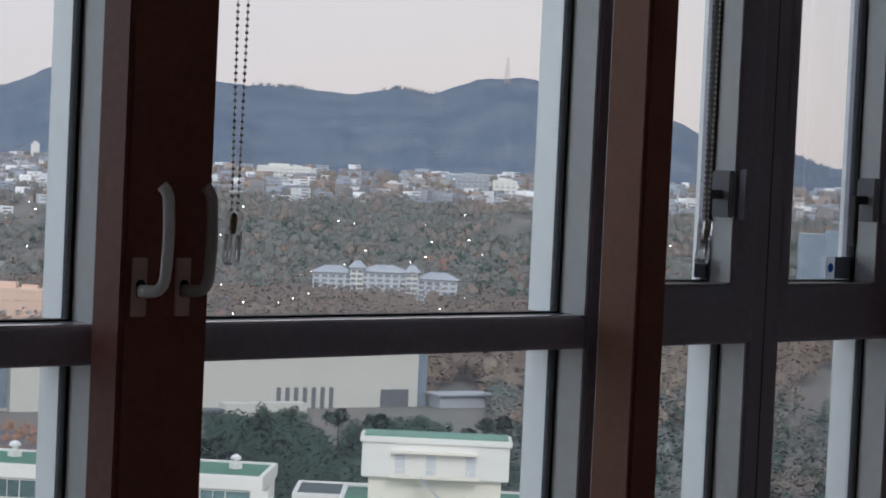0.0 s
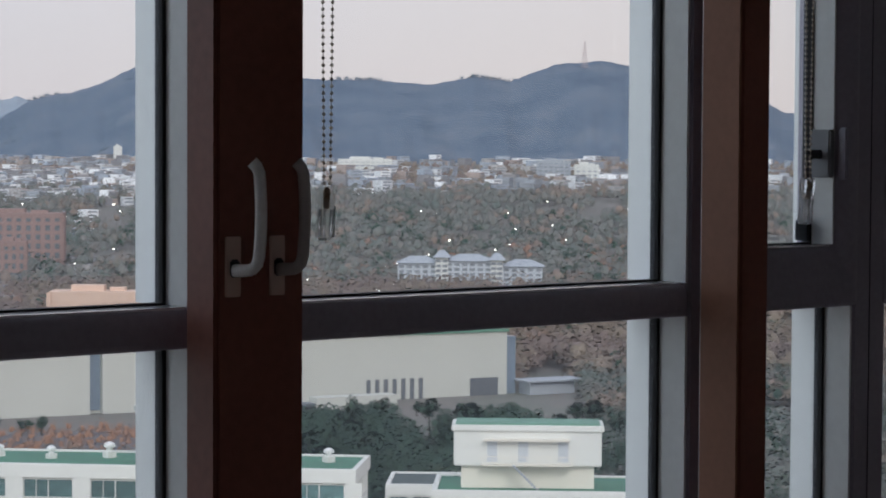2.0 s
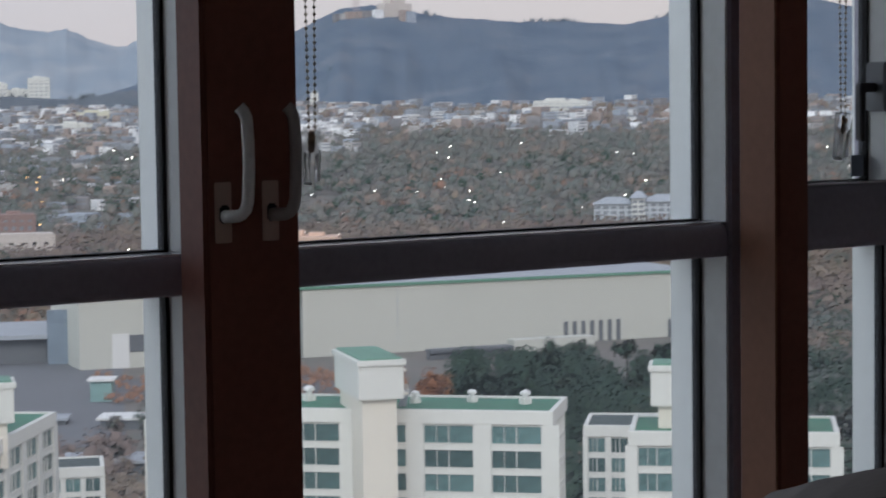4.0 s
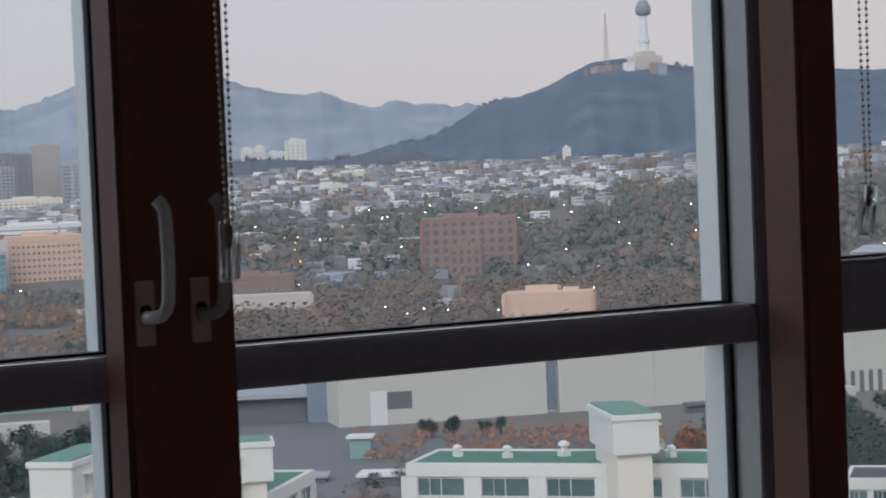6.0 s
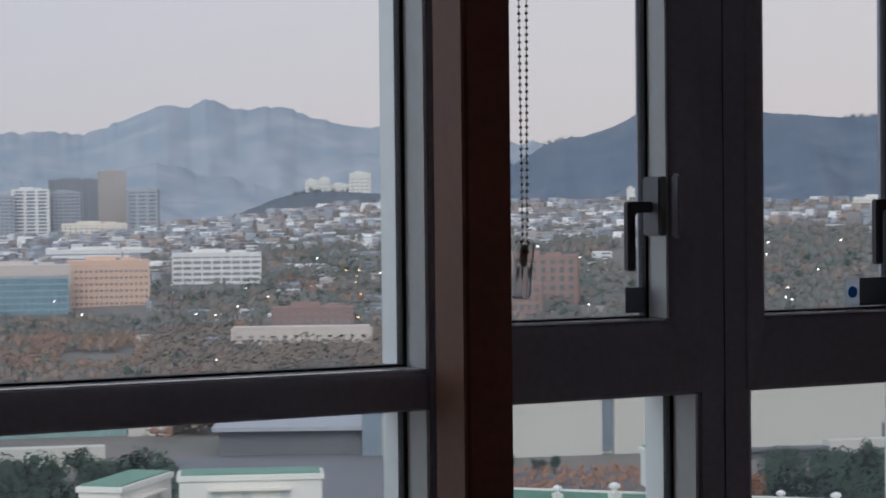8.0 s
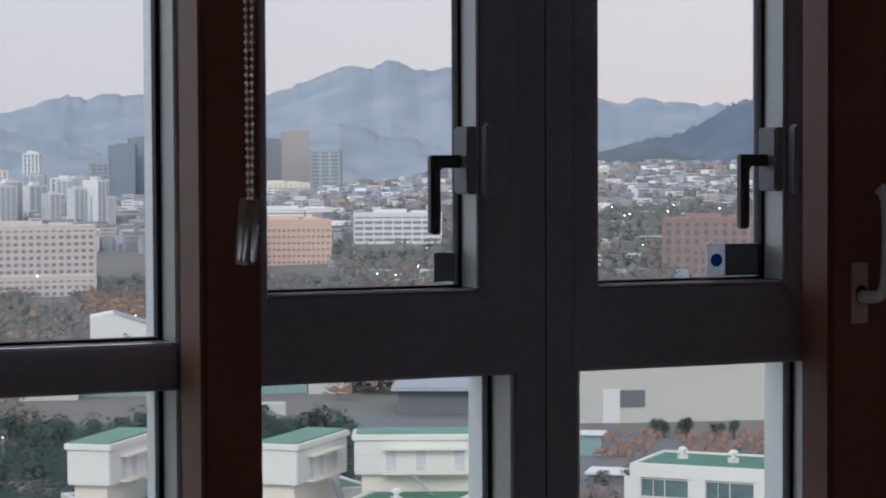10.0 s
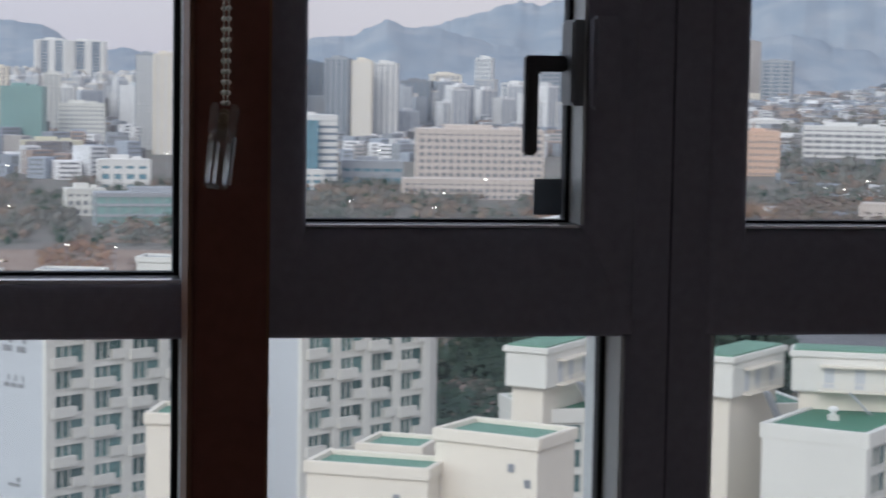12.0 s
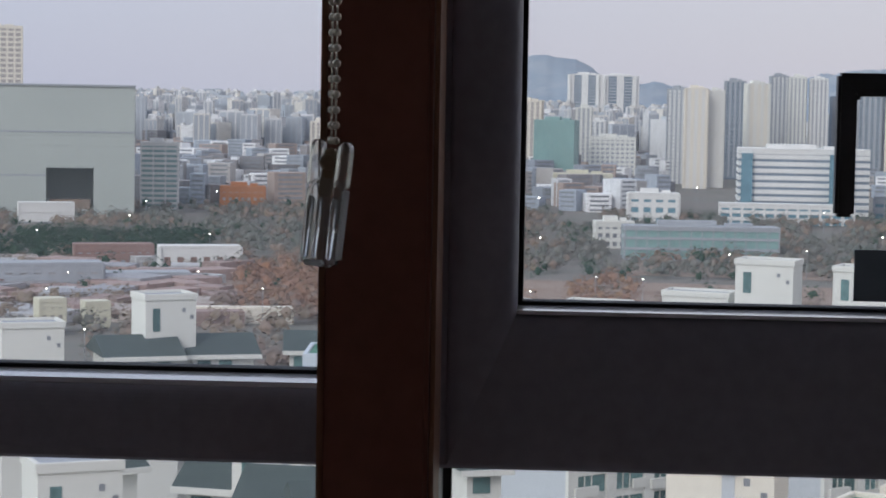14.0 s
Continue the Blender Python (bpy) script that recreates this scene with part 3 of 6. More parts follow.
pull_handle(-1.2440, 1.355, STEEL, "brushed steel pull handle on brown window stile", 0.018)
pull_handle(-1.1640, 1.355, DARK_METAL, "dark bronze pull handle on brown window stile", 0.018)
pull_handle(0.858, 1.335, STEEL, "steel pull handle plate on brown window stile", 0.018)

# ---- blind chains with clear weights ----
def blind_chain(x, y, ztop, dx, dy, lean, turn):
    c = thing("blind_chain", pose(x, y, ztop), "metal bead blind chain with clear acrylic weight", "blind chain", "blind chains")
    ball = [(-0.0025, 0.0009), (-0.0019, 0.0019), (-0.0007, 0.0026), (0.0007, 0.0026), (0.0019, 0.0019), (0.0025, 0.0009)]
    for s in (-1, 1):
        b = Build()
        k = 0
        while ztop + 0.0099 * k < 2.49:
            z = 0.0099 * k
            f = min(1.0, 0.55 + k * 0.012)
            b.lathe([(z + a, r) for a, r in ball], s * dx * f, s * dy * f, 8)
            b.lathe([(z + 0.0024, 0.0007), (z + 0.0075, 0.0007)], s * dx * f, s * dy * f, 4)
            k += 1
        part("bead_strand", b, BEAD, c, smooth=True)
    body = [(-0.0100, -0.0815), (0.0095, -0.0815), (0.0125, -0.077), (0.0130, -0.030), (0.0060, -0.024), (-0.0060, -0.024), (-0.0125, -0.030), (-0.0125, -0.077)]
    w = part("weight", Build().plate(body, -0.006, 0.006), CLEAR, c, "clear acrylic weight", bevel=0.002, m=pose(0, 0, 0, 0, lean, 0) @ pose(0, 0, 0, 0, 0, turn))
    for s in (-1, 1):                     # rounded ears that hold the wheel
        arc = [(s * 0.0092 + 0.0040 * math.cos(a), -0.006 + 0.0062 * math.sin(a)) for a in (radians(18 * k) for k in range(11))]
        part("ear", Build().plate([(s * 0.0092 - 0.0040, -0.0295), (s * 0.0092 + 0.0040, -0.0295)] + arc, -0.0055, 0.0055), CLEAR, w, bevel=0.001)
    part("core", Build().plate([(-0.0045, -0.036), (0.0045, -0.036), (0.0050, -0.010), (0.003, -0.005), (-0.003, -0.005), (-0.0050, -0.010)], -0.0035, 0.0035), BRASSY, w, "aged brass clip", bevel=0.0012)
    # clear ribs added so that the weight shows bright upright streaks
    for cx, cr in ((-0.0082, 0.0024), (-0.0020, 0.0017), (0.0080, 0.0024)):
        rib = Build()
        rib.lathe([(-0.0765, cr * 0.5), (-0.0755, cr), (-0.0375, cr), (-0.0365, cr * 0.5)], cx, -0.0066, 18)
        part("rib", rib, CLEAR, w, "clear rib added for a bright streak", smooth=True)
    part("edge_glint", Build().box(0.0116, 0.0134, -0.0052, 0.0052, -0.076, -0.031), ACRYLIC_GLINT, w, bevel=0.0004)
    part("end_cap", Build().box(-0.0095, 0.0030, -0.0064, 0.0064, -0.0812, -0.0775), ACRYLIC_GLINT, w, bevel=0.0012)
    axle = Build()
    axle.lathe([(-0.0085, 0.004), (-0.0075, 0.0052), (0.0075, 0.0052), (0.0085, 0.004)], seg=14)
    part("axle", axle, BRASSY, w, smooth=True, m=pose(0, 0, -0.014, 90))


blind_chain(-1.186, -0.347, 1.478, 0.006, -0.0055, 3, -35)
blind_chain(-0.115, -0.349, 1.484, 0.003, -0.006, 6, -12)

# ---- a dark armchair standing in the room, low before the window ----
def armchair(x, y, turn):
    a = thing("armchair", pose(x, y, 0, 0, 0, turn), "dark brown leather armchair with a high rounded back", "armchair")
    b = Build()
    n = 28
    prof = [(-0.36, 0.42)] + [(-0.36 + 0.72 * k / n, 1.262 + 0.07 * math.sin(math.pi * k / n) ** 0.5) for k in range(n + 1)] + [(0.36, 0.42)]
    front = [(px, -0.07, pz) for px, pz in prof]
    back = [(px, 0.07, pz) for px, pz in prof]
    o = len(prof)
    b.v += front + back
    b.f += [tuple(range(o)), tuple(reversed(range(o, 2 * o)))] + [((i + 1) % o, i, o + i, o + (i + 1) % o) for i in range(o)]
    b.m += [0] * (o + 2)
    part("backrest", b, LEATHER, a, bevel=0.018)
    part("seat", Build().box(-0.36, 0.36, 0.08, 0.66, 0.28, 0.44), LEATHER, a, bevel=0.03)
    for s in (-1, 1):
        part("armrest", Build().box(s * 0.42 - 0.06, s * 0.42 + 0.06, -0.06, 0.66, 0.1, 0.62), LEATHER, a, bevel=0.03)
    for px, py in ((-0.38, -0.02), (0.38, -0.02), (-0.38, 0.6), (0.38, 0.6)):
        part("leg", Build().box(px - 0.02, px + 0.02, py - 0.02, py + 0.02, 0, 0.1 if abs(px) > 0.37 else 0.28), GASKET, a)


armchair(-1.87, -2.36, -60)

# ---- the city below: everything is laid out by bearing from the flat ----
GZ = -80.0
EYE_Z = 1.53


def spot(az, r, ex=-1.5, ey=-2.6):
    a = radians(az)
    return ex + r * math.sin(a), ey + r * math.cos(a)


def rise(el, r):
    return EYE_Z + r * math.tan(radians(el))


def slope(az):
    return float(np.interp(az, [-30, -6, 4, 19, 25, 60], [0.020, 0.020, 0.010, 0.030, 0.056, 0.058]))


def gz(az, r):
    """Ground level: flat by the river, rising towards the mountain."""
    return GZ + slope(az) * max(0.0, min(r, 2700) - 1350)


ground = Build()
seg = 180
rings = [20, 200, 500, 900, 1350, 1500, 1800, 2200, 2800, 3300, 4950]
for r in rings:
    for k in range(seg):
        az = 360.0 * k / seg
        az = az - 360 if az > 180 else az
        x, y = spot(az, r)
        ground.v.append((x, y, gz(az, r) if r < 4900 else GZ))
for i in range(len(rings) - 1):
    for k in range(seg):
        a, c = i * seg + k, i * seg + (k + 1) % seg
        ground.f.append((a, a + seg, c + seg, c))
        ground.m.append(0)
ground.f.append(tuple(reversed(range(seg))))
ground.m.append(0)
tagged(part("ground", ground, GROUND_MAT), "brown winter ground under the city", "ground", kind="structure")


def ridge(name, pts, r, depth, material, label, rough=0.06, foot_el=None, seed=1, trees=0.0):
    """Wooded hill whose skyline passes through (bearing, height in degrees), sloping down towards the city."""
    b = Build()
    az0, az1 = pts[0][0], pts[-1][0]
    n = int((az1 - az0) / 0.06) + 1
    rows = 14
    xs = [p[0] for p in pts]
    ys = [p[1] for p in pts]
    for j in range(rows + 3):
        f = j / rows                       # 0 foot, 1 crest, beyond: the far side
        for i in range(n + 1):
            az = az0 + (az1 - az0) * i / n
            el = float(np.interp(az, xs, ys))
            nz = (noise.fractal(Vector((az * 1.3, seed * 7.1, 0)), 0.9, 2.1, 6) + 0.5 * noise.fractal(Vector((az * 5.0, seed * 3.3, 4)), 0.8, 2.1, 4)) * rough
            crest = rise(el + nz + (trees * abs(noise.noise(Vector((az * 14, seed, 3)))) if trees else 0), r)
            if f <= 1:
                rr = r - depth * (1 - f)
                bump = noise.fractal(Vector((az * 0.55, f * 1.6, seed)), 0.9, 2.0, 3) * 0.22 * math.sin(math.pi * f)
                smooth_crest = rise(el, r)        # small tufts roughen the skyline alone
                top = smooth_crest + (crest - smooth_crest) * f ** 6
                z = GZ + (top - GZ) * max(0.0, min(1.0, f ** 0.8 + bump * (1 - f)))
            else:
                back = round((f - 1) * rows)
                rr = r + depth * 0.15 * back
                z = crest - (crest - GZ) * (0.03 if back < 2 else 1.0)
            x, y = spot(az, rr)
            b.v.append((x, y, z))
    for j in range(rows + 2):
        for i in range(n):
            a = j * (n + 1) + i
            b.f.append((a, a + 1, a + n + 2, a + n + 1))
            b.m.append(0)
    tagged(part(name, b, material, smooth=True), label, "mountain", kind="structure")
    return b.v, n, rows


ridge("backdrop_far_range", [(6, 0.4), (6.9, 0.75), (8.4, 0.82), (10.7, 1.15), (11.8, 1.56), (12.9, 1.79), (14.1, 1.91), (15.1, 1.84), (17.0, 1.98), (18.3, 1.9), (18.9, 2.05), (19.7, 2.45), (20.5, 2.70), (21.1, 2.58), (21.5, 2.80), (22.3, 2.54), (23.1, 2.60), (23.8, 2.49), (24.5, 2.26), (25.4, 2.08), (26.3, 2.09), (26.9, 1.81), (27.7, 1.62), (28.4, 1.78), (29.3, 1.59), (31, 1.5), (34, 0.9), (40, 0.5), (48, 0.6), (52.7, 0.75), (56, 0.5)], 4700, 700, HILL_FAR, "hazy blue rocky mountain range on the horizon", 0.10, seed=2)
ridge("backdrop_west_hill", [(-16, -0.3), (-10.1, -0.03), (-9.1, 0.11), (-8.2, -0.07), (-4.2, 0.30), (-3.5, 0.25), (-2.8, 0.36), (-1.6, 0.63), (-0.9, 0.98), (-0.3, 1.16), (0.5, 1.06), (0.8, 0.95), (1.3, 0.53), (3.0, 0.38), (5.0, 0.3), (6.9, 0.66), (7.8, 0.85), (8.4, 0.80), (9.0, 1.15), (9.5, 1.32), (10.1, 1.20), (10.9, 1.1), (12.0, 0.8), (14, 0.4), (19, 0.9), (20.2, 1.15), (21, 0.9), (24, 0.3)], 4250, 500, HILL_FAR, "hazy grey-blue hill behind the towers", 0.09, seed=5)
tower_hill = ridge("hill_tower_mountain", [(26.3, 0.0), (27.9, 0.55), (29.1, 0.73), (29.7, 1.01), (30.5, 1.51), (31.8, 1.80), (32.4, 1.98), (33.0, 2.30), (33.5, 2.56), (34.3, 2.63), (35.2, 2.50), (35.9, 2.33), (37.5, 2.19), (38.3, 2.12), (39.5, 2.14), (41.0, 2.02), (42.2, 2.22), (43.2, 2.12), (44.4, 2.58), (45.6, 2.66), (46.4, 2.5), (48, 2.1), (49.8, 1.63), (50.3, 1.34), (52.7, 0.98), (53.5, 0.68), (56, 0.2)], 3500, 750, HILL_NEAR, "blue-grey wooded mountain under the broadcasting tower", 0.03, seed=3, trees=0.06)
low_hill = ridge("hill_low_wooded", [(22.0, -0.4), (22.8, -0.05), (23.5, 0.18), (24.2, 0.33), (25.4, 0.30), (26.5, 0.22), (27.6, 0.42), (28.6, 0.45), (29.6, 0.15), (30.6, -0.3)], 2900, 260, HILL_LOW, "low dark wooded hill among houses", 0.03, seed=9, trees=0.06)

# broadcasting tower and masts on the mountain
def lattice_tower():
    R = 3450
    x, y = spot(34.93, R)
    z0 = rise(2.45, R)
    t = thing("broadcasting_tower", pose(x, y, z0), "white broadcasting tower with observation pod on the summit", "tower")
    zz = lambda el: rise(el, R) - z0
    part("base_building", Build().box(-26, 26, -12, 12, -14, zz(2.66)).box(-14, 14, -10, 10, zz(2.66), zz(2.78)), BEIGE, t)
    b = Build()
    b.lathe([(0, 8.5), (zz(3.0), 7.2), (zz(3.0) + 1, 9), (zz(3.12), 9), (zz(3.13), 6.6), (zz(3.72), 6.0)], seg=20)
    part("shaft", b, PALE_TOWER, t, smooth=False)
    b = Build()
    b.lathe([(zz(3.72), 6.5), (zz(3.76), 11.5), (zz(3.86), 13), (zz(3.90), 12.2), (zz(3.96), 12.2), (zz(4.02), 9.5), (zz(4.10), 8), (zz(4.12), 5.5)], seg=24)
    part("pod", b, DARK_GLASS, t, "dark glazed observation pod")
    b = Build()
    b.lathe([(zz(4.12), 4.2), (zz(4.3), 4.0), (zz(4.31), 2.8), (zz(4.55), 2.4), (zz(4.56), 1.5), (zz(5.27), 0.6)], seg=10)
    part("antenna", b, MASTP, t)
    for az, e0, e1, w, label in ((33.92, 2.5, 3.83, 1.2, "thin steel relay mast on the summit"), (45.13, 2.5, 3.19, 1.5, "thin steel relay mast on the ridge")):
        x, y = spot(az, R)
        m = thing("relay_mast", pose(x, y, rise(e0, R)), label, "mast")
        hh = rise(e1, R) - rise(e0, R)
        b = Build()
        for sx, sy in ((-1, -1), (1, -1), (1, 1), (-1, 1)):
            b.face([(sx * 3.4 - .5, sy * 3.4, 0), (sx * 3.4 + .5, sy * 3.4, 0), (sx * .5 + .4, sy * .5, hh), (sx * .5 - .4, sy * .5, hh)])
        for k in range(9):
            f = 1 - k / 10
            s = 3.4 * f + 0.4
            b.box(-s, s, -s, s, hh * k / 9, hh * k / 9 + 0.8)
        part("lattice", b, MASTP, m)


lattice_tower()
b = Build()
rng = random.Random(4)
for az in (33.45, 33.6, 33.75, 34.05, 34.2, 34.5, 35.2, 35.35):
    x, y = spot(az, 3420)
    z = rise(2.45 - abs(az - 34.3) * 0.12 if az < 37 else 2.0, 3420)
    b.box(x - 8, x + 8, y - 5, y + 5, z - 20, z + rng.uniform(2, 9))
tagged(part("summit_buildings", b, HOUSES), "small pale service buildings along the summit", "buildings", kind="stuff")

# ---- generic far building: glazed core, floor bands, piers, roof plant ----
def building(name, az0, az1, r, el, label, wall, glass, floors=0, bays=0, depth=0.5, turn=0.0, band=0.5, pier=0.25, visible=60.0, plant=True, ex=-1.5, ey=-2.6, category="building", proud=0.35, group=""):
    az = (az0 + az1) / 2
    w = radians(az1 - az0) * r
    x, y = spot(az, r, ex, ey)
    top = rise(el, r)
    h = top - GZ
    d = w * depth
    t = thing(name, pose(x, y, GZ, 0, 0, -az + turn), label, category, group)
    part("body", Build().box(-w / 2, w / 2, 0, d, 0, h), glass, t)
    low = max(0.0, h - visible)
    if floors:
        fh = (h - low) / floors
        me = None
        for k in range(floors + 1):
            if me is None:
                me = Build().box(-w / 2 - proud, w / 2 + proud, -proud, d + proud, -fh * band / 2, fh * band / 2).mesh("floor_band", wall)
            part("floor_band", me, None, t, m=pose(0, 0, min(h - fh * band / 2, h - k * fh)))
    if bays:
        pw = w / bays
        me = Build().box(-pw * pier / 2, pw * pier / 2, -proud - 0.12, 0.2, low, h + 0.3).mesh("pier", wall)
        for k in range(bays + 1):
            part("pier", me, None, t, m=pose(-w / 2 + k * pw, 0, 0))
        n2 = max(1, int(bays * depth))
        me2 = Build().box(-0.2, proud + 0.12, -pw * pier / 2, pw * pier / 2, low, h + 0.3).mesh("pier", wall)
        for k in range(n2 + 1):
            part("pier", me2, None, t, m=pose(w / 2, d * k / n2, 0))
            part("pier", me2, None, t, m=pose(-w / 2, d * k / n2, 0, 0, 0, 180))
    part("parapet", Build().box(-w / 2 - proud - .2, w / 2 + proud + .2, -proud - .2, d + proud + .2, h - 0.2, h + 1.0), wall, t)
    if plant:
        part("roof_plant", Build().box(-w * 0.28, w * 0.1, d * 0.3, d * 0.8, h + 0.9, h + 3.6).box(w * 0.16, w * 0.34, d * 0.35, d * 0.7, h + 0.9, h + 2.6), wall, t)
    return t


building("office_block", 10.42, 13.75, 1404, -1.57, "wide beige office block with a window grid", BEIGE, DARK_GLASS, 9, 17, 0.35, 6, 0.5, 0.4, 40)
building("office_podium", 10.05, 13.75, 1366, -2.9, "low beige podium with pillars before the office", BEIGE, DARK_GLASS, 3, 19, 0.2, 6, 0.5, 0.4, 13, plant=False)
building("office_block", 15.58, 17.9, 1560, -1.56, "beige framed block with blue glass front", BEIGE, DARK_GLASS, 2, 5, 0.4, 4, 0.35, 0.2, 38)
building("glass_wing", 15.78, 17.85, 1540, -1.86, "blue curtain-glass wing on a pale podium", CONC_GREY, BLUE_GLASS, 7, 12, 0.12, 4, 0.16, 0.06, 32, plant=False, proud=0.1)
building("office_block", 17.86, 19.95, 1600, -1.46, "peach stone office block with even window rows", PEACH, DARK_GLASS, 8, 16, 0.4, 4, 0.62, 0.45, 38)
building("office_block", 17.3, 20.3, 2100, -1.16, "long white office block with ribbon windows", PALE_TOWER, SLATE_GLASS, 5, 0, 0.2, 4, 0.55, 0.3, 30)
for az0, az1, r, el, wall, glass, fl, by, lab in (
        (13.64, 14.11, 3000, 0.09, CONC_GREY, SLATE_GLASS, 14, 3, "slim pale grey far tower among other high-rises"),
        (14.12, 14.78, 3000, 0.56, SLATE_GLASS, SLATE_GLASS, 20, 4, "slate blue glass far tower among other high-rises"),
        (14.62, 15.25, 3050, 0.74, SLATE_GLASS, DARK_GLASS, 20, 5, "dark blue glass far tower among other high-rises"),
        (15.27, 15.85, 2950, 0.77, CONC_GREY, SLATE_GLASS, 18, 4, "pale striped far tower among other high-rises"),
        (15.88, 16.47, 2900, 0.29, CONC_GREY, SLATE_GLASS, 16, 5, "grey concrete far tower among other high-rises"),
        (16.46, 17.36, 2920, 0.45, PALE_TOWER, SLATE_GLASS, 16, 3, "dark glass far tower with white piers"),
        (17.39, 18.77, 3150, 0.70, DARK_GLASS, SLATE_GLASS, 20, 8, "wide dark glass far tower"),
        (17.42, 18.17, 2950, 0.38, CONC_GREY, SLATE_GLASS, 16, 7, "grey-green glass far tower"),
        (18.68, 19.37, 3050, 0.91, TAN_TOWER, TAN_TOWER, 20, 4, "tall brownish grey far tower"),
        (19.42, 20.19, 3000, 0.41, CONC_GREY, SLATE_GLASS, 14, 3, "white and glass far tower")):
    building("tower_block", az0, az1, r, el, lab, wall, glass, fl, by, 0.7, random.Random(az0).uniform(-12, 12), 0.4, 0.3, 75, category="tower block", group="business district towers")
building("apartment_row", 17.73, 19.37, 2700, -0.46, "long cream apartment row with stepped roofs", CREAM_PAINT, DARK_GLASS, 5, 12, 0.15, 0, 0.6, 0.5, 20)
building("long_building", 20.58, 22.9, 1650, -1.29, "long white four-storey building with dark windows", PALE_TOWER, DARK_GLASS, 5, 9, 0.2, 0, 0.5, 0.15, 22)
building("hotel_block", 25.31, 25.82, 2990, 0.80, "white domed hotel block on the hill", WHITE_PAINT, CONC_GREY, 6, 4, 0.6, 0, 0.6, 0.5, 30)
building("hotel_block", 24.14, 24.42, 2990, 0.62, "slim white hotel slab on the hill", WHITE_PAINT, CONC_GREY, 5, 3, 0.6, 0, 0.6, 0.5, 25)
building("hotel_block", 24.48, 24.74, 2990, 0.66, "slim white hotel slab on the hill", WHITE_PAINT, CONC_GREY, 5, 3, 0.6, 0, 0.6, 0.5, 25)
building("hotel_block", 24.76, 25.28, 3000, 0.50, "low white hotel wing on the hill", WHITE_PAINT, CONC_GREY, 4, 6, 0.4, 0, 0.6, 0.5, 20)
building("hall_block", 26.48, 27.55, 2500, -0.12, "long yellow-cream hall on the slope", YELLOW_P, TAN_TOWER, 3, 8, 0.4, 0, 0.7, 0.6, 18)
building("house_block", 25.99, 26.9, 2300, -0.42, "stepped white apartment house on the slope", WHITE_PAINT, CONC_GREY, 3, 4, 0.5, 5, 0.6, 0.5, 16)
building("brick_block", 28.82, 31.3, 1450, -1.46, "large red brick block with flat roof", BRICK, MUSEUM_DARK, 6, 10, 0.4, -6, 0.4, 0.5, 36)
building("brick_block", 29.56, 30.35, 1400, -2.2, "small red brick block with pale roof edge", BRICK, MUSEUM_DARK, 3, 4, 0.6, -6, 0.4, 0.5, 18)
building("cream_block", 30.95, 33.25, 960, -3.55, "low cream hall with arched gable", PEACH, TAN_TOWER, 2, 7, 0.4, -8, 0.7, 0.6, 12)
building("brick_block", 23.22, 25.32, 1230, -2.78, "low red brick school block with dark roof", BRICK, DARK_GLASS, 3, 10, 0.3, 0, 0.5, 0.5, 14)
building("long_wall_building", 22.18, 25.77, 1130, -3.3, "long low pale building in the trees", BEIGE, TAN_TOWER, 1, 12, 0.15, 0, 0.8, 0.6, 6, plant=False)
building("white_block", 31.24, 32.44, 2700, -0.02, "long white hall with pale blue roof", mat("pale_blue_roof", (0.42, 0.56, 0.68), 0.6, vary=0.06, scale=0.05), WHITE_PAINT, 2, 6, 0.4, 0, 0.3, 0.3, 14)
building("white_block", 32.46, 33.5, 2700, 0.02, "white church-like block with slim spire", WHITE_PAINT, CONC_GREY, 3, 5, 0.4, 0, 0.6, 0.5, 18)
building("spire_block", 32.68, 32.86, 2680, 0.32, "slim white spire tower", WHITE_PAINT, WHITE_PAINT, 2, 2, 1.0, 0, 0.6, 0.5, 24)
building("villa_block", 44.9, 45.5, 2350, -0.1, "white stepped apartment house below the ridge", WHITE_PAINT, CONC_GREY, 5, 4, 0.5, 5, 0.55, 0.4, 22)
building("villa_block", 43.9, 44.75, 2400, 0.0, "grey apartment house below the ridge", CONC_GREY, DARK_GLASS, 5, 6, 0.5, 5, 0.55, 0.4, 22)
building("long_building", 38.6, 40.0, 2500, 0.02, "long white school building below the mountain", WHITE_PAINT, CONC_GREY, 3, 10, 0.2, 0, 0.55, 0.3, 14)
building("long_building", 53.0, 56.0, 1500, -1.15, "long dark blue glass hall in the park", SLATE_GLASS, SLATE_GLASS, 3, 10, 0.3, 0, 0.2, 0.1, 34)

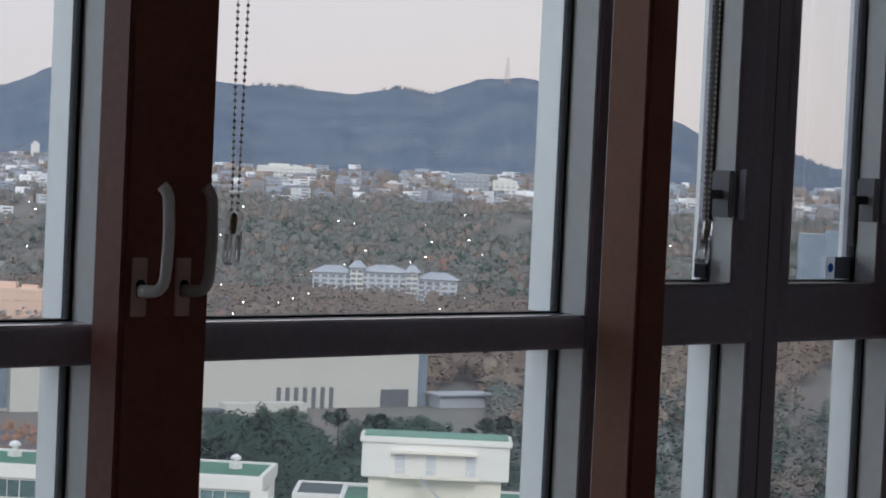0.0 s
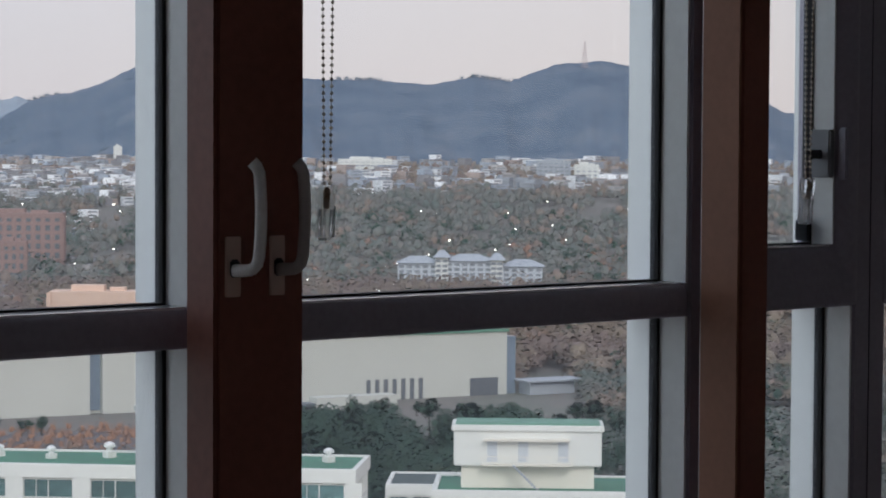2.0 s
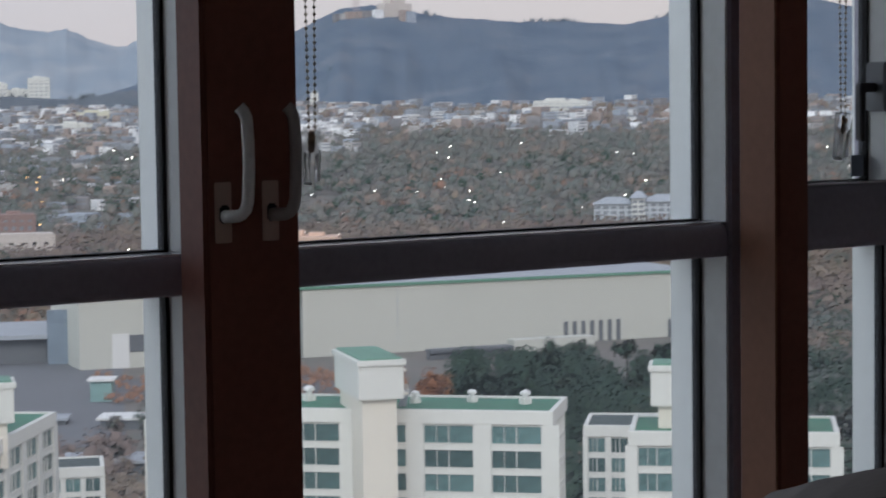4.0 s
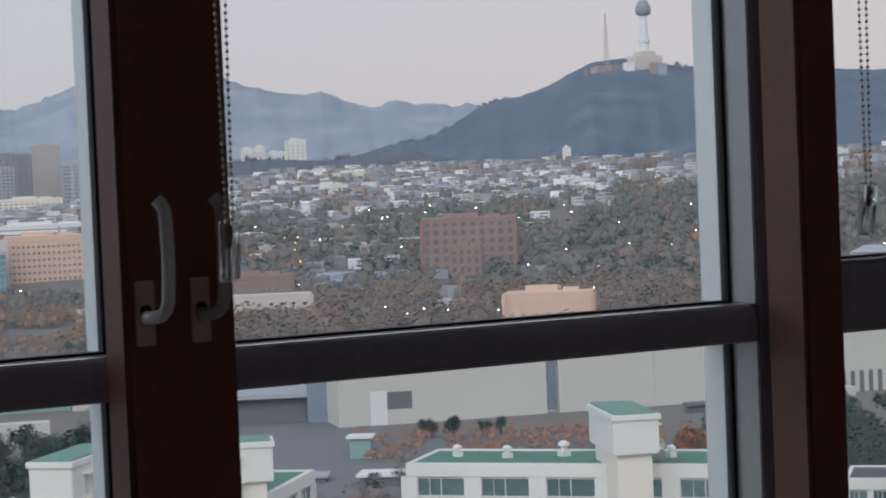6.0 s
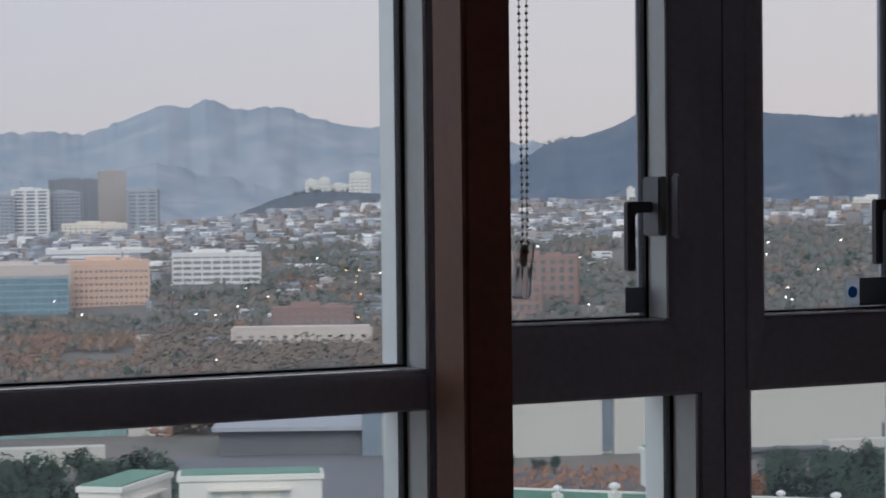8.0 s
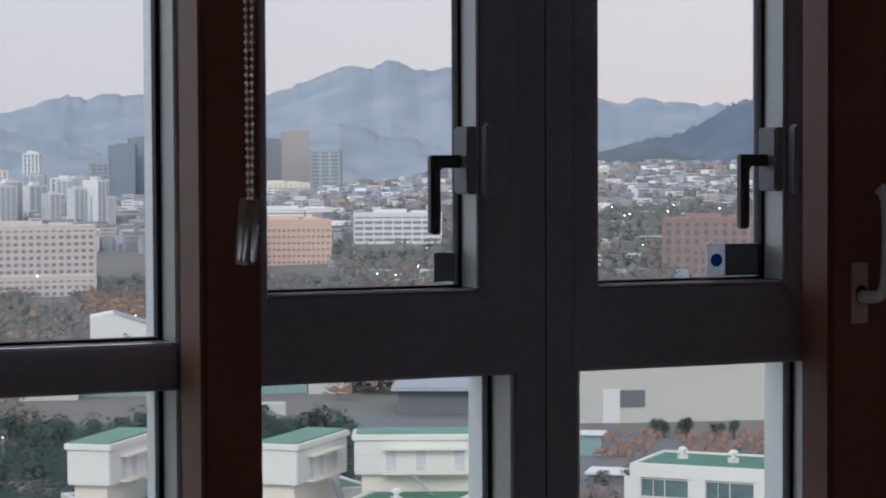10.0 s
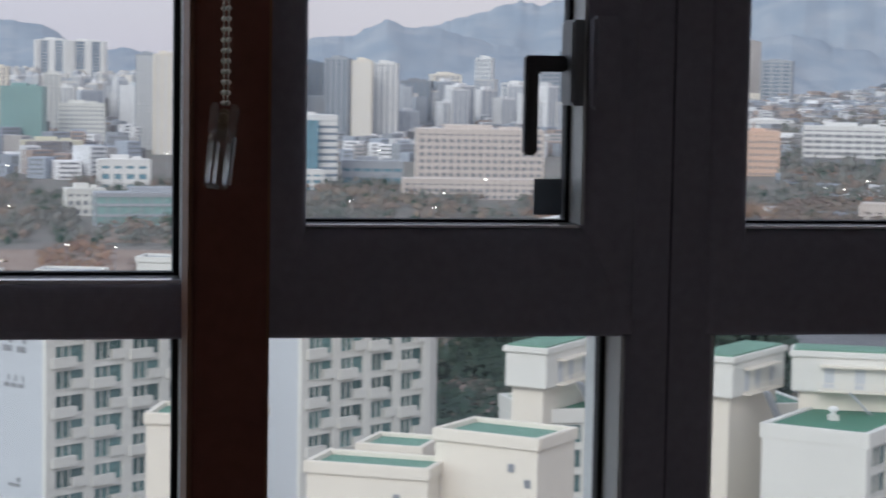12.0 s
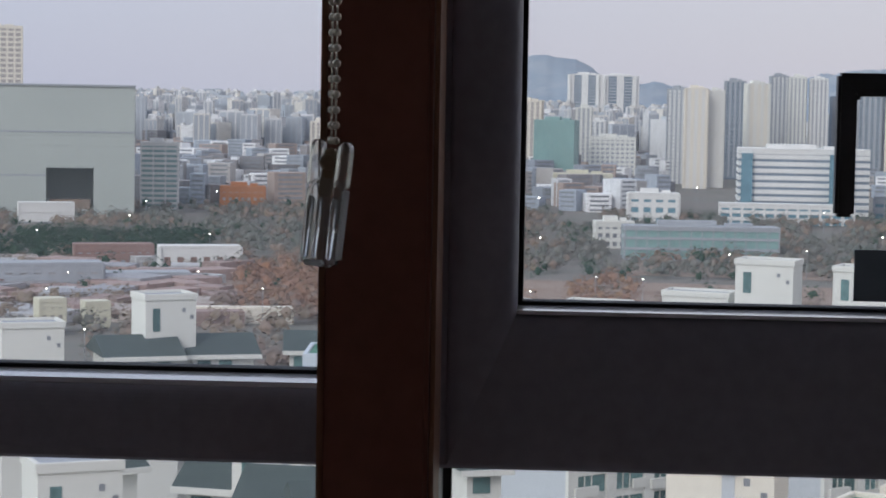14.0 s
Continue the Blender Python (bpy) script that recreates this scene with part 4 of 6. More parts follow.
# the glass cube with its hanging garden
def cube_office():
    az0, az1, r = -14.8, -11.12, 1380
    x, y = spot((az0 + az1) / 2, r)
    w = radians(az1 - az0) * r
    h = rise(0.09, r) - GZ
    t = thing("cube_office", pose(x, y, GZ, 0, 0, 12.9), "large pale grey-green cube office with square opening", "building")
    hx0, hx1 = w * (-0.5 + 0.375), w * (-0.5 + 0.71)
    hz0, hz1 = h * 0.07, rise(-2.05, r) - GZ
    d = w * 0.9
    part("body", Build().box(-w / 2, hx0, 0, d, 0, h).box(hx1, w / 2, 0, d, 0, h).box(hx0, hx1, 0, d, hz1, h).box(hx0, hx1, 0, d, 0, hz0).box(hx0, hx1, d * 0.55, d, hz0, hz1), LATTICE, t)
    fm = {}
    nf = 26
    for k in range(int(nf * 0.68)):
        z = h * (k + 0.5) / nf
        pieces = [(-w / 2, w / 2)] if not hz0 - 1 < z < hz1 + 1 else [(-w / 2, hx0), (hx1, w / 2)]
        for a, c in pieces:
            part("fin_row", Build().box(a, c, -0.16, -0.002, z - 0.55, z + 0.75), LATTICE, t)
    for z in (h * 0.33, h * 0.66):
        part("recess_band", Build().box(-w / 2, hx0 if z < hz1 else w / 2, -0.3, -0.221, z - 0.8, z + 0.2), CONC_GREY, t)
    part("garden_trees", Build().box(hx0 + 2, hx1 - 2, 4, 12, hz0, hz0 + 6), AUTUMN, t, "planted terrace")
    part("roof_edge", Build().box(-w / 2 - .6, w / 2 + .6, -1, d, h, h + 1.2), CONC_GREY, t)
    part("side_wing", Build().box(-w / 2 - 1.5, -w / 2 + 0.2, 2, d, 0, h), SLATE_GLASS, t)


cube_office()
building("white_hall", -14.1, -12.7, 1330, -3.0, "low white hall before the square office", PALE_TOWER, CONC_GREY, 1, 6, 0.3, 6, 0.7, 0.3, 8, plant=False)
building("slab_office", -10.96, -10.0, 1452, -1.38, "pale green-grey slab office with floor bands", PALE_TOWER, GREEN_GLASS, 14, 3, 0.4, -5, 0.5, 0.12, 50)
building("tower_block", -15.4, -14.08, 2300, 1.61, "tan round-topped residential tower", CREAM_PAINT, TAN_TOWER, 24, 7, 0.7, 0, 0.4, 0.3, 130, category="tower block")
building("brick_block", -8.85, -7.7, 1484, -2.51, "orange brick block with flat roof", ORANGE, TAN_TOWER, 3, 7, 0.4, 0, 0.6, 0.5, 16)
building("brick_hall", -12.62, -10.6, 1000, -4.09, "long low red brick hall with grey roof", BRICK, CONC_GREY, 2, 9, 0.25, 8, 0.6, 0.5, 12, plant=False)
building("white_hall", -10.4, -8.3, 985, -4.12, "long low white hall with pale roof", PALE_TOWER, BRICK, 1, 6, 0.25, 8, 0.4, 0.5, 12, plant=False)
building("grey_hall", -14.9, -11.9, 880, -4.6, "low grey workshop with pale roof", CONC_GREY, TAN_TOWER, 2, 8, 0.3, 8, 0.6, 0.5, 12, plant=False)
building("grey_hall", -12.4, -9.6, 905, -4.85, "low grey workshop with pale roof", CONC_GREY, TAN_TOWER, 1, 8, 0.3, 8, 0.6, 0.5, 8, plant=False)
building("yellow_house", -13.5, -12.85, 720, -5.55, "small cream house with dark windows", YELLOW_P, TAN_TOWER, 2, 3, 0.8, 15, 0.6, 0.5, 7, plant=False)
building("yellow_house", -12.3, -11.7, 735, -5.62, "small cream house with dark windows", YELLOW_P, TAN_TOWER, 2, 3, 0.8, 15, 0.6, 0.5, 7, plant=False)
building("cream_hall", -9.4, -6.9, 760, -5.75, "long low cream hall with pale roof", CREAM_PAINT, TAN_TOWER, 1, 8, 0.12, 0, 0.6, 0.5, 8, plant=False)

for az0, az1, r, el, wall, glass, fl, by, lab in (
        (0.36, 1.11, 2900, 0.63, PALE_TOWER, SLATE_GLASS, 22, 2, "twin residential tower with dark glass front"),
        (1.26, 2.08, 2900, 0.61, PALE_TOWER, SLATE_GLASS, 22, 2, "twin residential tower with dark glass front"),
        (2.94, 3.42, 1950, 0.28, CONC_GREY, PALE_TOWER, 26, 4, "grey-sided tall residential tower"),
        (3.42, 3.98, 1873, 0.30, CREAM_PAINT, PALE_TOWER, 28, 3, "cream tall residential tower"),
        (4.02, 4.42, 1889, 0.25, WHITE_PAINT, PALE_TOWER, 28, 3, "white tall residential tower"),
        (4.45, 4.97, 2050, 0.51, CONC_GREY, SLATE_GLASS, 26, 4, "grey tall residential tower"),
        (5.05, 5.61, 1950, 0.45, WHITE_PAINT, CREAM_PAINT, 28, 3, "white tall residential tower"),
        (5.66, 6.10, 2050, 0.66, CONC_GREY, PALE_TOWER, 28, 4, "striped grey and white tower"),
        (6.12, 6.53, 2000, 0.64, WHITE_PAINT, CONC_GREY, 28, 4, "striped grey and white tower"),
        (6.68, 7.10, 2000, 0.60, PALE_TOWER, CONC_GREY, 28, 4, "striped grey and white tower"),
        (7.2, 7.85, 2050, 0.15, SLATE_GLASS, DARK_GLASS, 24, 4, "slate glass tower among other high-rises"),
        (7.9, 8.5, 2020, 0.27, CONC_GREY, SLATE_GLASS, 26, 4, "grey tall residential tower"),
        (8.63, 9.12, 1975, 0.22, CREAM_PAINT, PALE_TOWER, 28, 4, "cream tall residential tower"),
        (9.18, 9.79, 2010, 0.16, PALE_TOWER, CONC_GREY, 28, 4, "pale grey tall residential tower"),
        (9.92, 10.69, 2300, -0.29, DARK_GLASS, SLATE_GLASS, 18, 5, "dark slate office tower"),
        (11.9, 12.3, 2500, 0.35, PALE_TOWER, SLATE_GLASS, 18, 4, "slim pale tower among other high-rises"),
        (10.8, 11.5, 2600, -0.1, CREAM_PAINT, CONC_GREY, 12, 5, "cream stepped tower among other high-rises"),
        (12.6, 13.3, 2600, -0.3, PALE_TOWER, SLATE_GLASS, 12, 5, "pale stepped tower among other high-rises"),
        (-3.67, -2.21, 1702, -0.05, YELLOW_P, SLATE_GLASS, 20, 6, "tall residential tower with cream balcony grid"),
        (-5.7, -4.02, 1717, -0.08, YELLOW_P, SLATE_GLASS, 20, 6, "tall residential tower with cream balcony grid"),
        (-1.15, -0.41, 1944, -0.10, CREAM_PAINT, TAN_TOWER, 22, 5, "pinkish residential tower among other high-rises"),
        (0.55, 0.92, 2000, -0.25, WHITE_PAINT, CONC_GREY, 20, 3, "white residential tower among other high-rises"),
        (0.91, 1.30, 2050, -0.6, PALE_TOWER, CONC_GREY, 18, 3, "pale residential tower among other high-rises"),
        (-2.0, -1.2, 2100, -0.6, CONC_GREY, SLATE_GLASS, 18, 5, "grey-blue glass block among other high-rises"),
        (-6.5, -6.0, 1900, -0.75, CREAM_PAINT, TAN_TOWER, 16, 4, "cream residential tower among other high-rises")):
    building("tower_block", az0, az1, r, el, lab, wall, glass, fl, by, 0.75, random.Random(az0 + 3).uniform(-16, 16), *((0.5, 0.3) if wall is YELLOW_P else (0.14, 0.46)), 90, category="tower block", group="residential towers")
building("green_office", -0.58, 0.5, 1840, -0.61, "green curtain-glass office tower", GREEN_GLASS, GREEN_GLASS, 16, 5, 0.7, -10, 0.12, 0.06, 64, proud=0.15)
building("apartment_slab", 0.93, 2.11, 1900, -1.03, "white apartment slab with window grid", WHITE_PAINT, CONC_GREY, 12, 9, 0.3, 4, 0.5, 0.4, 46)
building("yellow_block", 0.0, 1.52, 1650, -2.02, "yellow-cream block with window rows", YELLOW_P, TAN_TOWER, 5, 9, 0.3, 4, 0.55, 0.5, 24)
building("small_office", -3.01, -1.91, 1640, -2.15, "white low office with dark ribbon windows", WHITE_PAINT, DARK_GLASS, 4, 0, 0.4, 6, 0.55, 0.3, 20)
building("office_block", 4.86, 8.26, 1454, -1.26, "wide office block with white ribbon bands", PALE_TOWER, SLATE_GLASS, 9, 0, 0.35, 4, 0.62, 0.3, 42)
building("stair_tower", 4.95, 5.22, 1448, -1.4, "blue glass stair tower strip", BLUE_GLASS, BLUE_GLASS, 9, 2, 0.5, 4, 0.1, 0.1, 40, plant=False, proud=0.1)
building("stair_tower", 7.25, 7.75, 1448, -1.4, "blue glass stair tower strip", BLUE_GLASS, BLUE_GLASS, 9, 2, 0.5, 4, 0.1, 0.1, 40, plant=False, proud=0.1)
building("office_podium", 4.4, 7.9, 1425, -2.72, "low white podium with pillars", PALE_TOWER, BLUE_GLASS, 3, 12, 0.15, 4, 0.5, 0.25, 18, plant=False)
building("glass_hall", 1.93, 6.02, 1102, -3.38, "long low grey-green glass hall", CONC_GREY, GREEN_GLASS, 3, 14, 0.2, 8, 0.25, 0.1, 16)
building("white_block", 1.17, 2.15, 1178, -3.28, "small white block with tall windows", WHITE_PAINT, DARK_GLASS, 3, 5, 0.5, 10, 0.5, 0.4, 14)
building("blue_block", 2.0, 3.3, 1400, -2.5, "low pale block with blue panels", PALE_TOWER, BLUE_GLASS, 3, 4, 0.4, 0, 0.5, 0.4, 22)
building("dark_hall", 8.4, 10.0, 1500, -2.45, "low hall with blue glass and round pale roof", CONC_GREY, BLUE_GLASS, 2, 6, 0.4, 0, 0.5, 0.2, 20)

# terraced villa with hipped roof among trees
def villa():
    r = 1308
    t = thing("apartment_villa", pose(*spot(42.05, r), GZ, 0, 0, -44), "grey-white apartment villa with hipped roofs in woodland", "apartment house")
    W = radians(3.75) * r
    h = rise(-2.62, r) - GZ
    k = W / 6
    for i, (cx, dy, dz, wd) in enumerate(((-2.2, 2, -1.5, 1.7), (-1.15, -2, 2.2, 0.55), (0.0, 0, 0, 2.0), (1.2, -2, 0.8, 0.5), (2.3, 3, -3.2, 1.7))):
        x0, x1 = (cx - wd / 2) * k, (cx + wd / 2) * k
        wing = part("wing", Build().box(x0, x1, dy, dy + 15, 0, h + dz - 1), GREY_PAINT if wd > 1 else WHITE_PAINT, t)
        for fl in range(7):
            z = h + dz - 4.2 - fl * 3.0
            for c in range(max(2, int(wd * 3))):
                wx = x0 + (c + 0.5) * (x1 - x0) / max(2, int(wd * 3))
                part("window", Build().box(wx - 1.5, wx + 1.5, dy - 0.25, dy - 0.003, z, z + 1.7), DARK_GLASS, wing)
        b = Build()
        zr = h + dz - 1
        o, m = 1.4, (x0 + x1) / 2
        b.face([(x0 - o, dy - o, zr), (x1 + o, dy - o, zr), (m + wd * k * .2, dy + 7, zr + 4), (m - wd * k * .2, dy + 7, zr + 4)])
        b.face([(x1 + o, dy - o, zr), (x1 + o, dy + 16, zr), (m + wd * k * .2, dy + 7, zr + 4)])
        b.face([(x0 - o, dy + 16, zr), (x0 - o, dy - o, zr), (m - wd * k * .2, dy + 7, zr + 4)])
        b.face([(x1 + o, dy + 16, zr), (x0 - o, dy + 16, zr), (m - wd * k * .2, dy + 7, zr + 4), (m + wd * k * .2, dy + 7, zr + 4)])
        b.box(x0 - o, x1 + o, dy - o, dy + 16, zr - 0.4, zr - 0.01)
        part("roof", b, CONC_GREY, t, "grey hipped roof")


villa()

# ---- the museum: long pale stone wall, dark hall and court ----
def museum():
    """Stone wall running from the court on the left to the planted end on the right."""
    ax, ay = spot(26.42, 675, -2.2, -2.9)
    bx, by = spot(43.12, 750, -2.9, -2.8)
    L = math.hypot(bx - ax, by - ay)
    turn = math.degrees(math.atan2(by - ay, bx - ax))
    t = thing("museum", pose(ax, ay, GZ, 0, 0, turn), "long pale stone museum with slot windows and dark hall", "museum")
    ux, uy = (bx - ax) / L, (by - ay) / L

    def along(az, ex=-2.6, ey=-2.8):
        s, c = math.sin(radians(az)), math.cos(radians(az))
        # crossing of the bearing with the wall line
        return ((ex - ax) * c - (ey - ay) * s) / (ux * c - uy * s)

    def height(el, az):
        k = along(az)
        d = math.hypot(ax + ux * k + 2.6, ay + uy * k + 2.8)
        return rise(el, d) - GZ

    H = height(-4.62, 41.0)
    k0, k1 = along(32.03), along(32.36)
    wall = part("main_wall", Build().box(0, k0, 0, 46, 0, H).box(k1, L, 0, 46, 0, H).box(k0, k1, 3, 46, 0, H), MUSEUM_STONE, t)
    part("cornice", Build().box(-0.5, L + 0.5, -0.6, 1.2, H, H + 0.9), PALE_GREEN, t, "thin green metal roof edge")
    part("roof", Build().box(-0.4, L + 0.4, 1.25, 46, H + 0.02, H + 0.3), CONC_GREY, t, "pale grey flat roof")
    part("window", Build().box(k0, k1, 2.6, 2.99, 1, H - 1), SLATE_GLASS, wall, "tall slot of blue-grey glass")
    for i in range(7):
        k = along(39.40 + 1.40 * i / 6)
        part("slot", Build().box(k - 0.75, k + 0.75, -0.25, -0.005, height(-6.5, 40), height(-5.82, 40)), MUSEUM_DARK, wall, "dark vertical slot")
    for a0, a1, e0, e1 in ((42.12, 42.86, -6.25, -5.77), (27.75, 28.42, -6.43, -5.98)):
        part("window", Build().box(along(a0), along(a1), -0.25, -0.005, height(e0, (a0 + a1) / 2), height(e1, (a0 + a1) / 2)), MUSEUM_DARK, wall, "dark square window")
    part("canopy", Build().box(along(35.0), along(37.15), -27, -22, 2.4, 3.3).box(along(35.0), along(37.15), -25.5, -23, 0, 2.4), MUSEUM_DARK, t, "dark entrance canopy")
    part("plinth", Build().box(along(37.2), along(39.3), -26, -20, 0, 4.9), MUSEUM_STONE, t, "pale stone plinth")
    part("niche", Build().box(along(27.3), along(27.75), -0.3, -0.005, height(-6.9, 27.5), height(-5.95, 27.5)), PALE_TOWER, wall)
    part("end_glazing", Build().box(L + 0.55, L + 4.5, 2, 40, 0, H - 2), SLATE_GLASS, t, "blue-grey glass end")
    part("seam", Build().box(along(34.9) - 0.12, along(34.9) + 0.12, -0.05, -0.004, 3, H), CONC_GREY, wall)
    part("end_terrace", Build().box(L + 6, L + 24, -6, 2, 0, 4.5).box(L + 4, L + 27, -8, 3, 4.5, 5.1), CONC_GREY, t, "low pale terrace wing")
    # dark hall across the court
    h = thing("museum_hall", pose(*spot(22.4, 700), GZ, 0, 0, -26), "dark slate museum hall with sloping pale roof", "hall")
    w = radians(3.9) * 690
    part("body", Build().box(-8, w, 0, 40, 0, 8.2), MUSEUM_DARK, h)
    part("roof_slab", Build().box(-10, w + 1, -4, 42, 8.2, 9.6), CONC_GREY, h, "pale grey roof slab")
    part("glass_wall", Build().box(w * 0.82, w + 1, -6, -4.1, 0, 17.5), SLATE_GLASS, h, "dark slate glass screen")
    # wing with green roof line
    g = thing("museum_wing", pose(*spot(13.0, 770), GZ, 0, 0, -16), "low museum wing with green glass and white wall", "hall")
    w = radians(6.3) * 770
    part("glass_front", Build().box(0, w, 0, 30, 0, rise(-5.7, 770) - GZ), GREEN_GLASS, g)
    part("white_wall", Build().box(w * 0.36, w * 0.86, -92, -86, 0, 6.6), MUSEUM_STONE, g)
    part("white_wall", Build().box(-25, w * 0.05, -10, -2, 0, 8.0), MUSEUM_STONE, g)
    part("end_block", Build().box(w + 0.5, w + 16, -4, 30, 0, 16.5), MUSEUM_STONE, g)
    part("roof_edge", Build().box(-1, w, -1, 31, rise(-5.7, 770) - GZ, rise(-5.7, 770) - GZ + 0.8), SLATE_GLASS, g)
    for k in range(15):
        part("mullion", Build().box(k * w / 14 - 0.2, k * w / 14 + 0.2, -0.35, -0.005, 0, rise(-5.72, 770) - GZ), CONC_GREY, g)
    # sloping white gable by the park
    q = thing("white_gable_hall", pose(*spot(13.6, 1016), GZ, 0, 0, -14), "white hall with one long sloping roof", "hall")
    w = radians(2.2) * 1016
    hh = rise(-3.85, 1016) - GZ
    b = Build()
    b.face([(0, 0, 0), (w, 0, 0), (w, 0, hh * 0.3), (w * 0.28, 0, hh), (0, 0, hh * 0.85)])
    b.face([(0, 22, 0), (0, 22, hh * 0.85), (w * 0.28, 22, hh), (w, 22, hh * 0.3), (w, 22, 0)])
    b.face([(0, 0, 0), (0, 0, hh * 0.85), (0, 22, hh * 0.85), (0, 22, 0)])
    b.face([(0, 0, hh * 0.85), (w * 0.28, 0, hh), (w * 0.28, 22, hh), (0, 22, hh * 0.85)])
    part("walls", b, PALE_TOWER, q)
    b = Build()
    b.face([(w * 0.28, -0.5, hh + .1), (w + 1, -0.5, hh * 0.3 - .2), (w + 1, 22.5, hh * 0.3 - .2), (w * 0.28, 22.5, hh + .1)])
    b.face([(w * 0.28, -0.5, hh - .5), (w * 0.28, 22.5, hh - .5), (w + 1, 22.5, hh * 0.3 - .8), (w + 1, -0.5, hh * 0.3 - .8)])
    part("roof", b, CONC_GREY, q, "grey sloping roof")


museum()


def patch(name, az0, az1, r0, r1, material, label, z=0.15):
    b = Build()
    n = 10
    lo = [spot(az0 + (az1 - az0) * i / n, r0) for i in range(n + 1)]
    hi = [spot(az0 + (az1 - az0) * i / n, r1) for i in range(n, -1, -1)]
    b.prism([(x, y) for x, y in hi + lo][::1], GZ + 0.05, GZ + z)
    return tagged(part(name, b, material), label, "ground", kind="structure")


patch("pavement_court", 20.5, 27.5, 520, 700, PAVING, "pale grey paved museum court")
patch("pavement_terrace", 27.5, 35, 600, 645, PAVING, "pale stone terrace before the museum")
patch("field", -16, 9, 830, 960, FIELD, "bare reddish earth field")
patch("road", 25.2, 25.9, 760, 1500, ASPHALT, "asphalt road through the park", 0.3)
patch("lawn", 2, 13, 1000, 1090, FIELD, "dry brown lawn")


def court_pieces():
    """Low walls, a glass entrance cube and slabs in the museum court."""
    for az, r, w, d, h, mt, lab in ((26.9, 600, 6, 6, 6.5, GREEN_GLASS, "small green glass entrance cube"), (28.4, 545, 30, 9, 3.2, PALE_TOWER, "low pale terrace slab with dark front"), (30.6, 560, 26, 6, 2.2, PALE_TOWER, "low pale terrace wall"), (24.2, 560, 34, 7, 2.0, CONC_GREY, "low grey court wall"), (27.4, 480, 28, 12, 3.0, CONC_GREY, "long grey garden pavilion")):
        x, y = spot(az, r)
        t = thing("court_pavilion", pose(x, y, GZ, 0, 0, -az - 8), lab, "pavilion", "low pavilions in the court")
        part("walls", Build().box(-w / 2, w / 2, 0, d, 0, h - 0.6), MUSEUM_DARK if h < 5 else mt, t)
        part("roof_slab", Build().box(-w / 2 - 0.8, w / 2 + 0.8, -1.0, d + 0.8, h - 0.6, h), mt if h < 5 else PALE_TOWER, t)


court_pieces()

def penthouse(az, r, turn, ztop, ex, ey=-2.5, w=15.8, d=5.2, neck=9.5, group="lift houses on the roofs"):
    """Lift house: overhanging box with green top, on a narrower neck, with a door gallery and stair."""
    p = thing("lift_house", pose(*spot(az, r, ex, ey), ztop, 0, 0, -az + turn), "cream-white rooftop lift house with green top", "lift house", group)
    part("upper_box", Build().box(-w / 2, w / 2, -d / 2, d / 2, -4.4, 0), WHITE_PAINT, p, bevel=0.12)
    part("coping", Build().box(-w / 2 - 0.25, w / 2 + 0.25, -d / 2 - 0.25, d / 2 + 0.25, -0.55, 0.12), WHITE_PAINT, p, bevel=0.08)
    part("roof_membrane", Build().box(-w / 2 + 0.2, w / 2 - 0.2, -d / 2 + 0.2, d / 2 - 0.2, 0.125, 0.3), PALE_GREEN, p, "faded green membrane")
    part("neck", Build().box(-w / 2 + 0.8, w / 2 - 0.8, -d / 2 + 0.7, d / 2 - 0.5, -neck, -4.4), CREAM_PAINT, p)
    part("canopy", Build().box(-w * 0.3, w * 0.28, -d / 2 - 1.0, -d / 2, -1.55, -1.35), CREAM_PAINT, p)
    for k in (-0.24, -0.03, 0.24):
        part("door", Build().box(w * k - 0.55, w * k + 0.55, -d / 2 - 0.06, -d / 2 + 0.02, -3.9, -1.7), GREY_PAINT, p, "grey steel door")
    part("gallery", Build().box(-w * 0.31, w * 0.3, -d / 2 - 1.1, -d / 2, -4.25, -4.1), CREAM_PAINT, p)
    rail = Build().box(-w * 0.31, w * 0.3, -d / 2 - 1.1, -d / 2 - 1.04, -3.25, -3.18)
    for k in range(9):
        x = -w * 0.31 + k * w * 0.61 / 8
        rail.box(x - 0.04, x + 0.04, -d / 2 - 1.1, -d / 2 - 1.03, -4.1, -3.18)
    part("gallery_rail", rail, CREAM_PAINT, p)
    st = Build()
    for k in range(14):
        st.box(-w * 0.1 + k * 0.28, -w * 0.1 + k * 0.28 + 0.3, -d / 2 - 2.0, -d / 2 - 1.12, -4.3 - k * 0.28, -4.1 - k * 0.28)
    part("stair", st, CONC_GREY, p)
    return p


def roof_vent(x, y, z, s):
    v = thing("roof_vent", pose(x, y, z), "white rooftop ventilator with round hood", "roof vent", "roof ventilators")
    part("curb", Build().box(-0.5 * s, 0.5 * s, -0.5 * s, 0.5 * s, 0, 0.6 * s), WHITE_PAINT, v)
    b = Build()
    b.lathe([(0.6 * s, 0.32 * s), (1.0 * s, 0.32 * s), (1.05 * s, 0.6 * s), (1.35 * s, 0.55 * s), (1.55 * s, 0.2 * s)], seg=10)
    part("hood", b, PALE_TOWER, v)


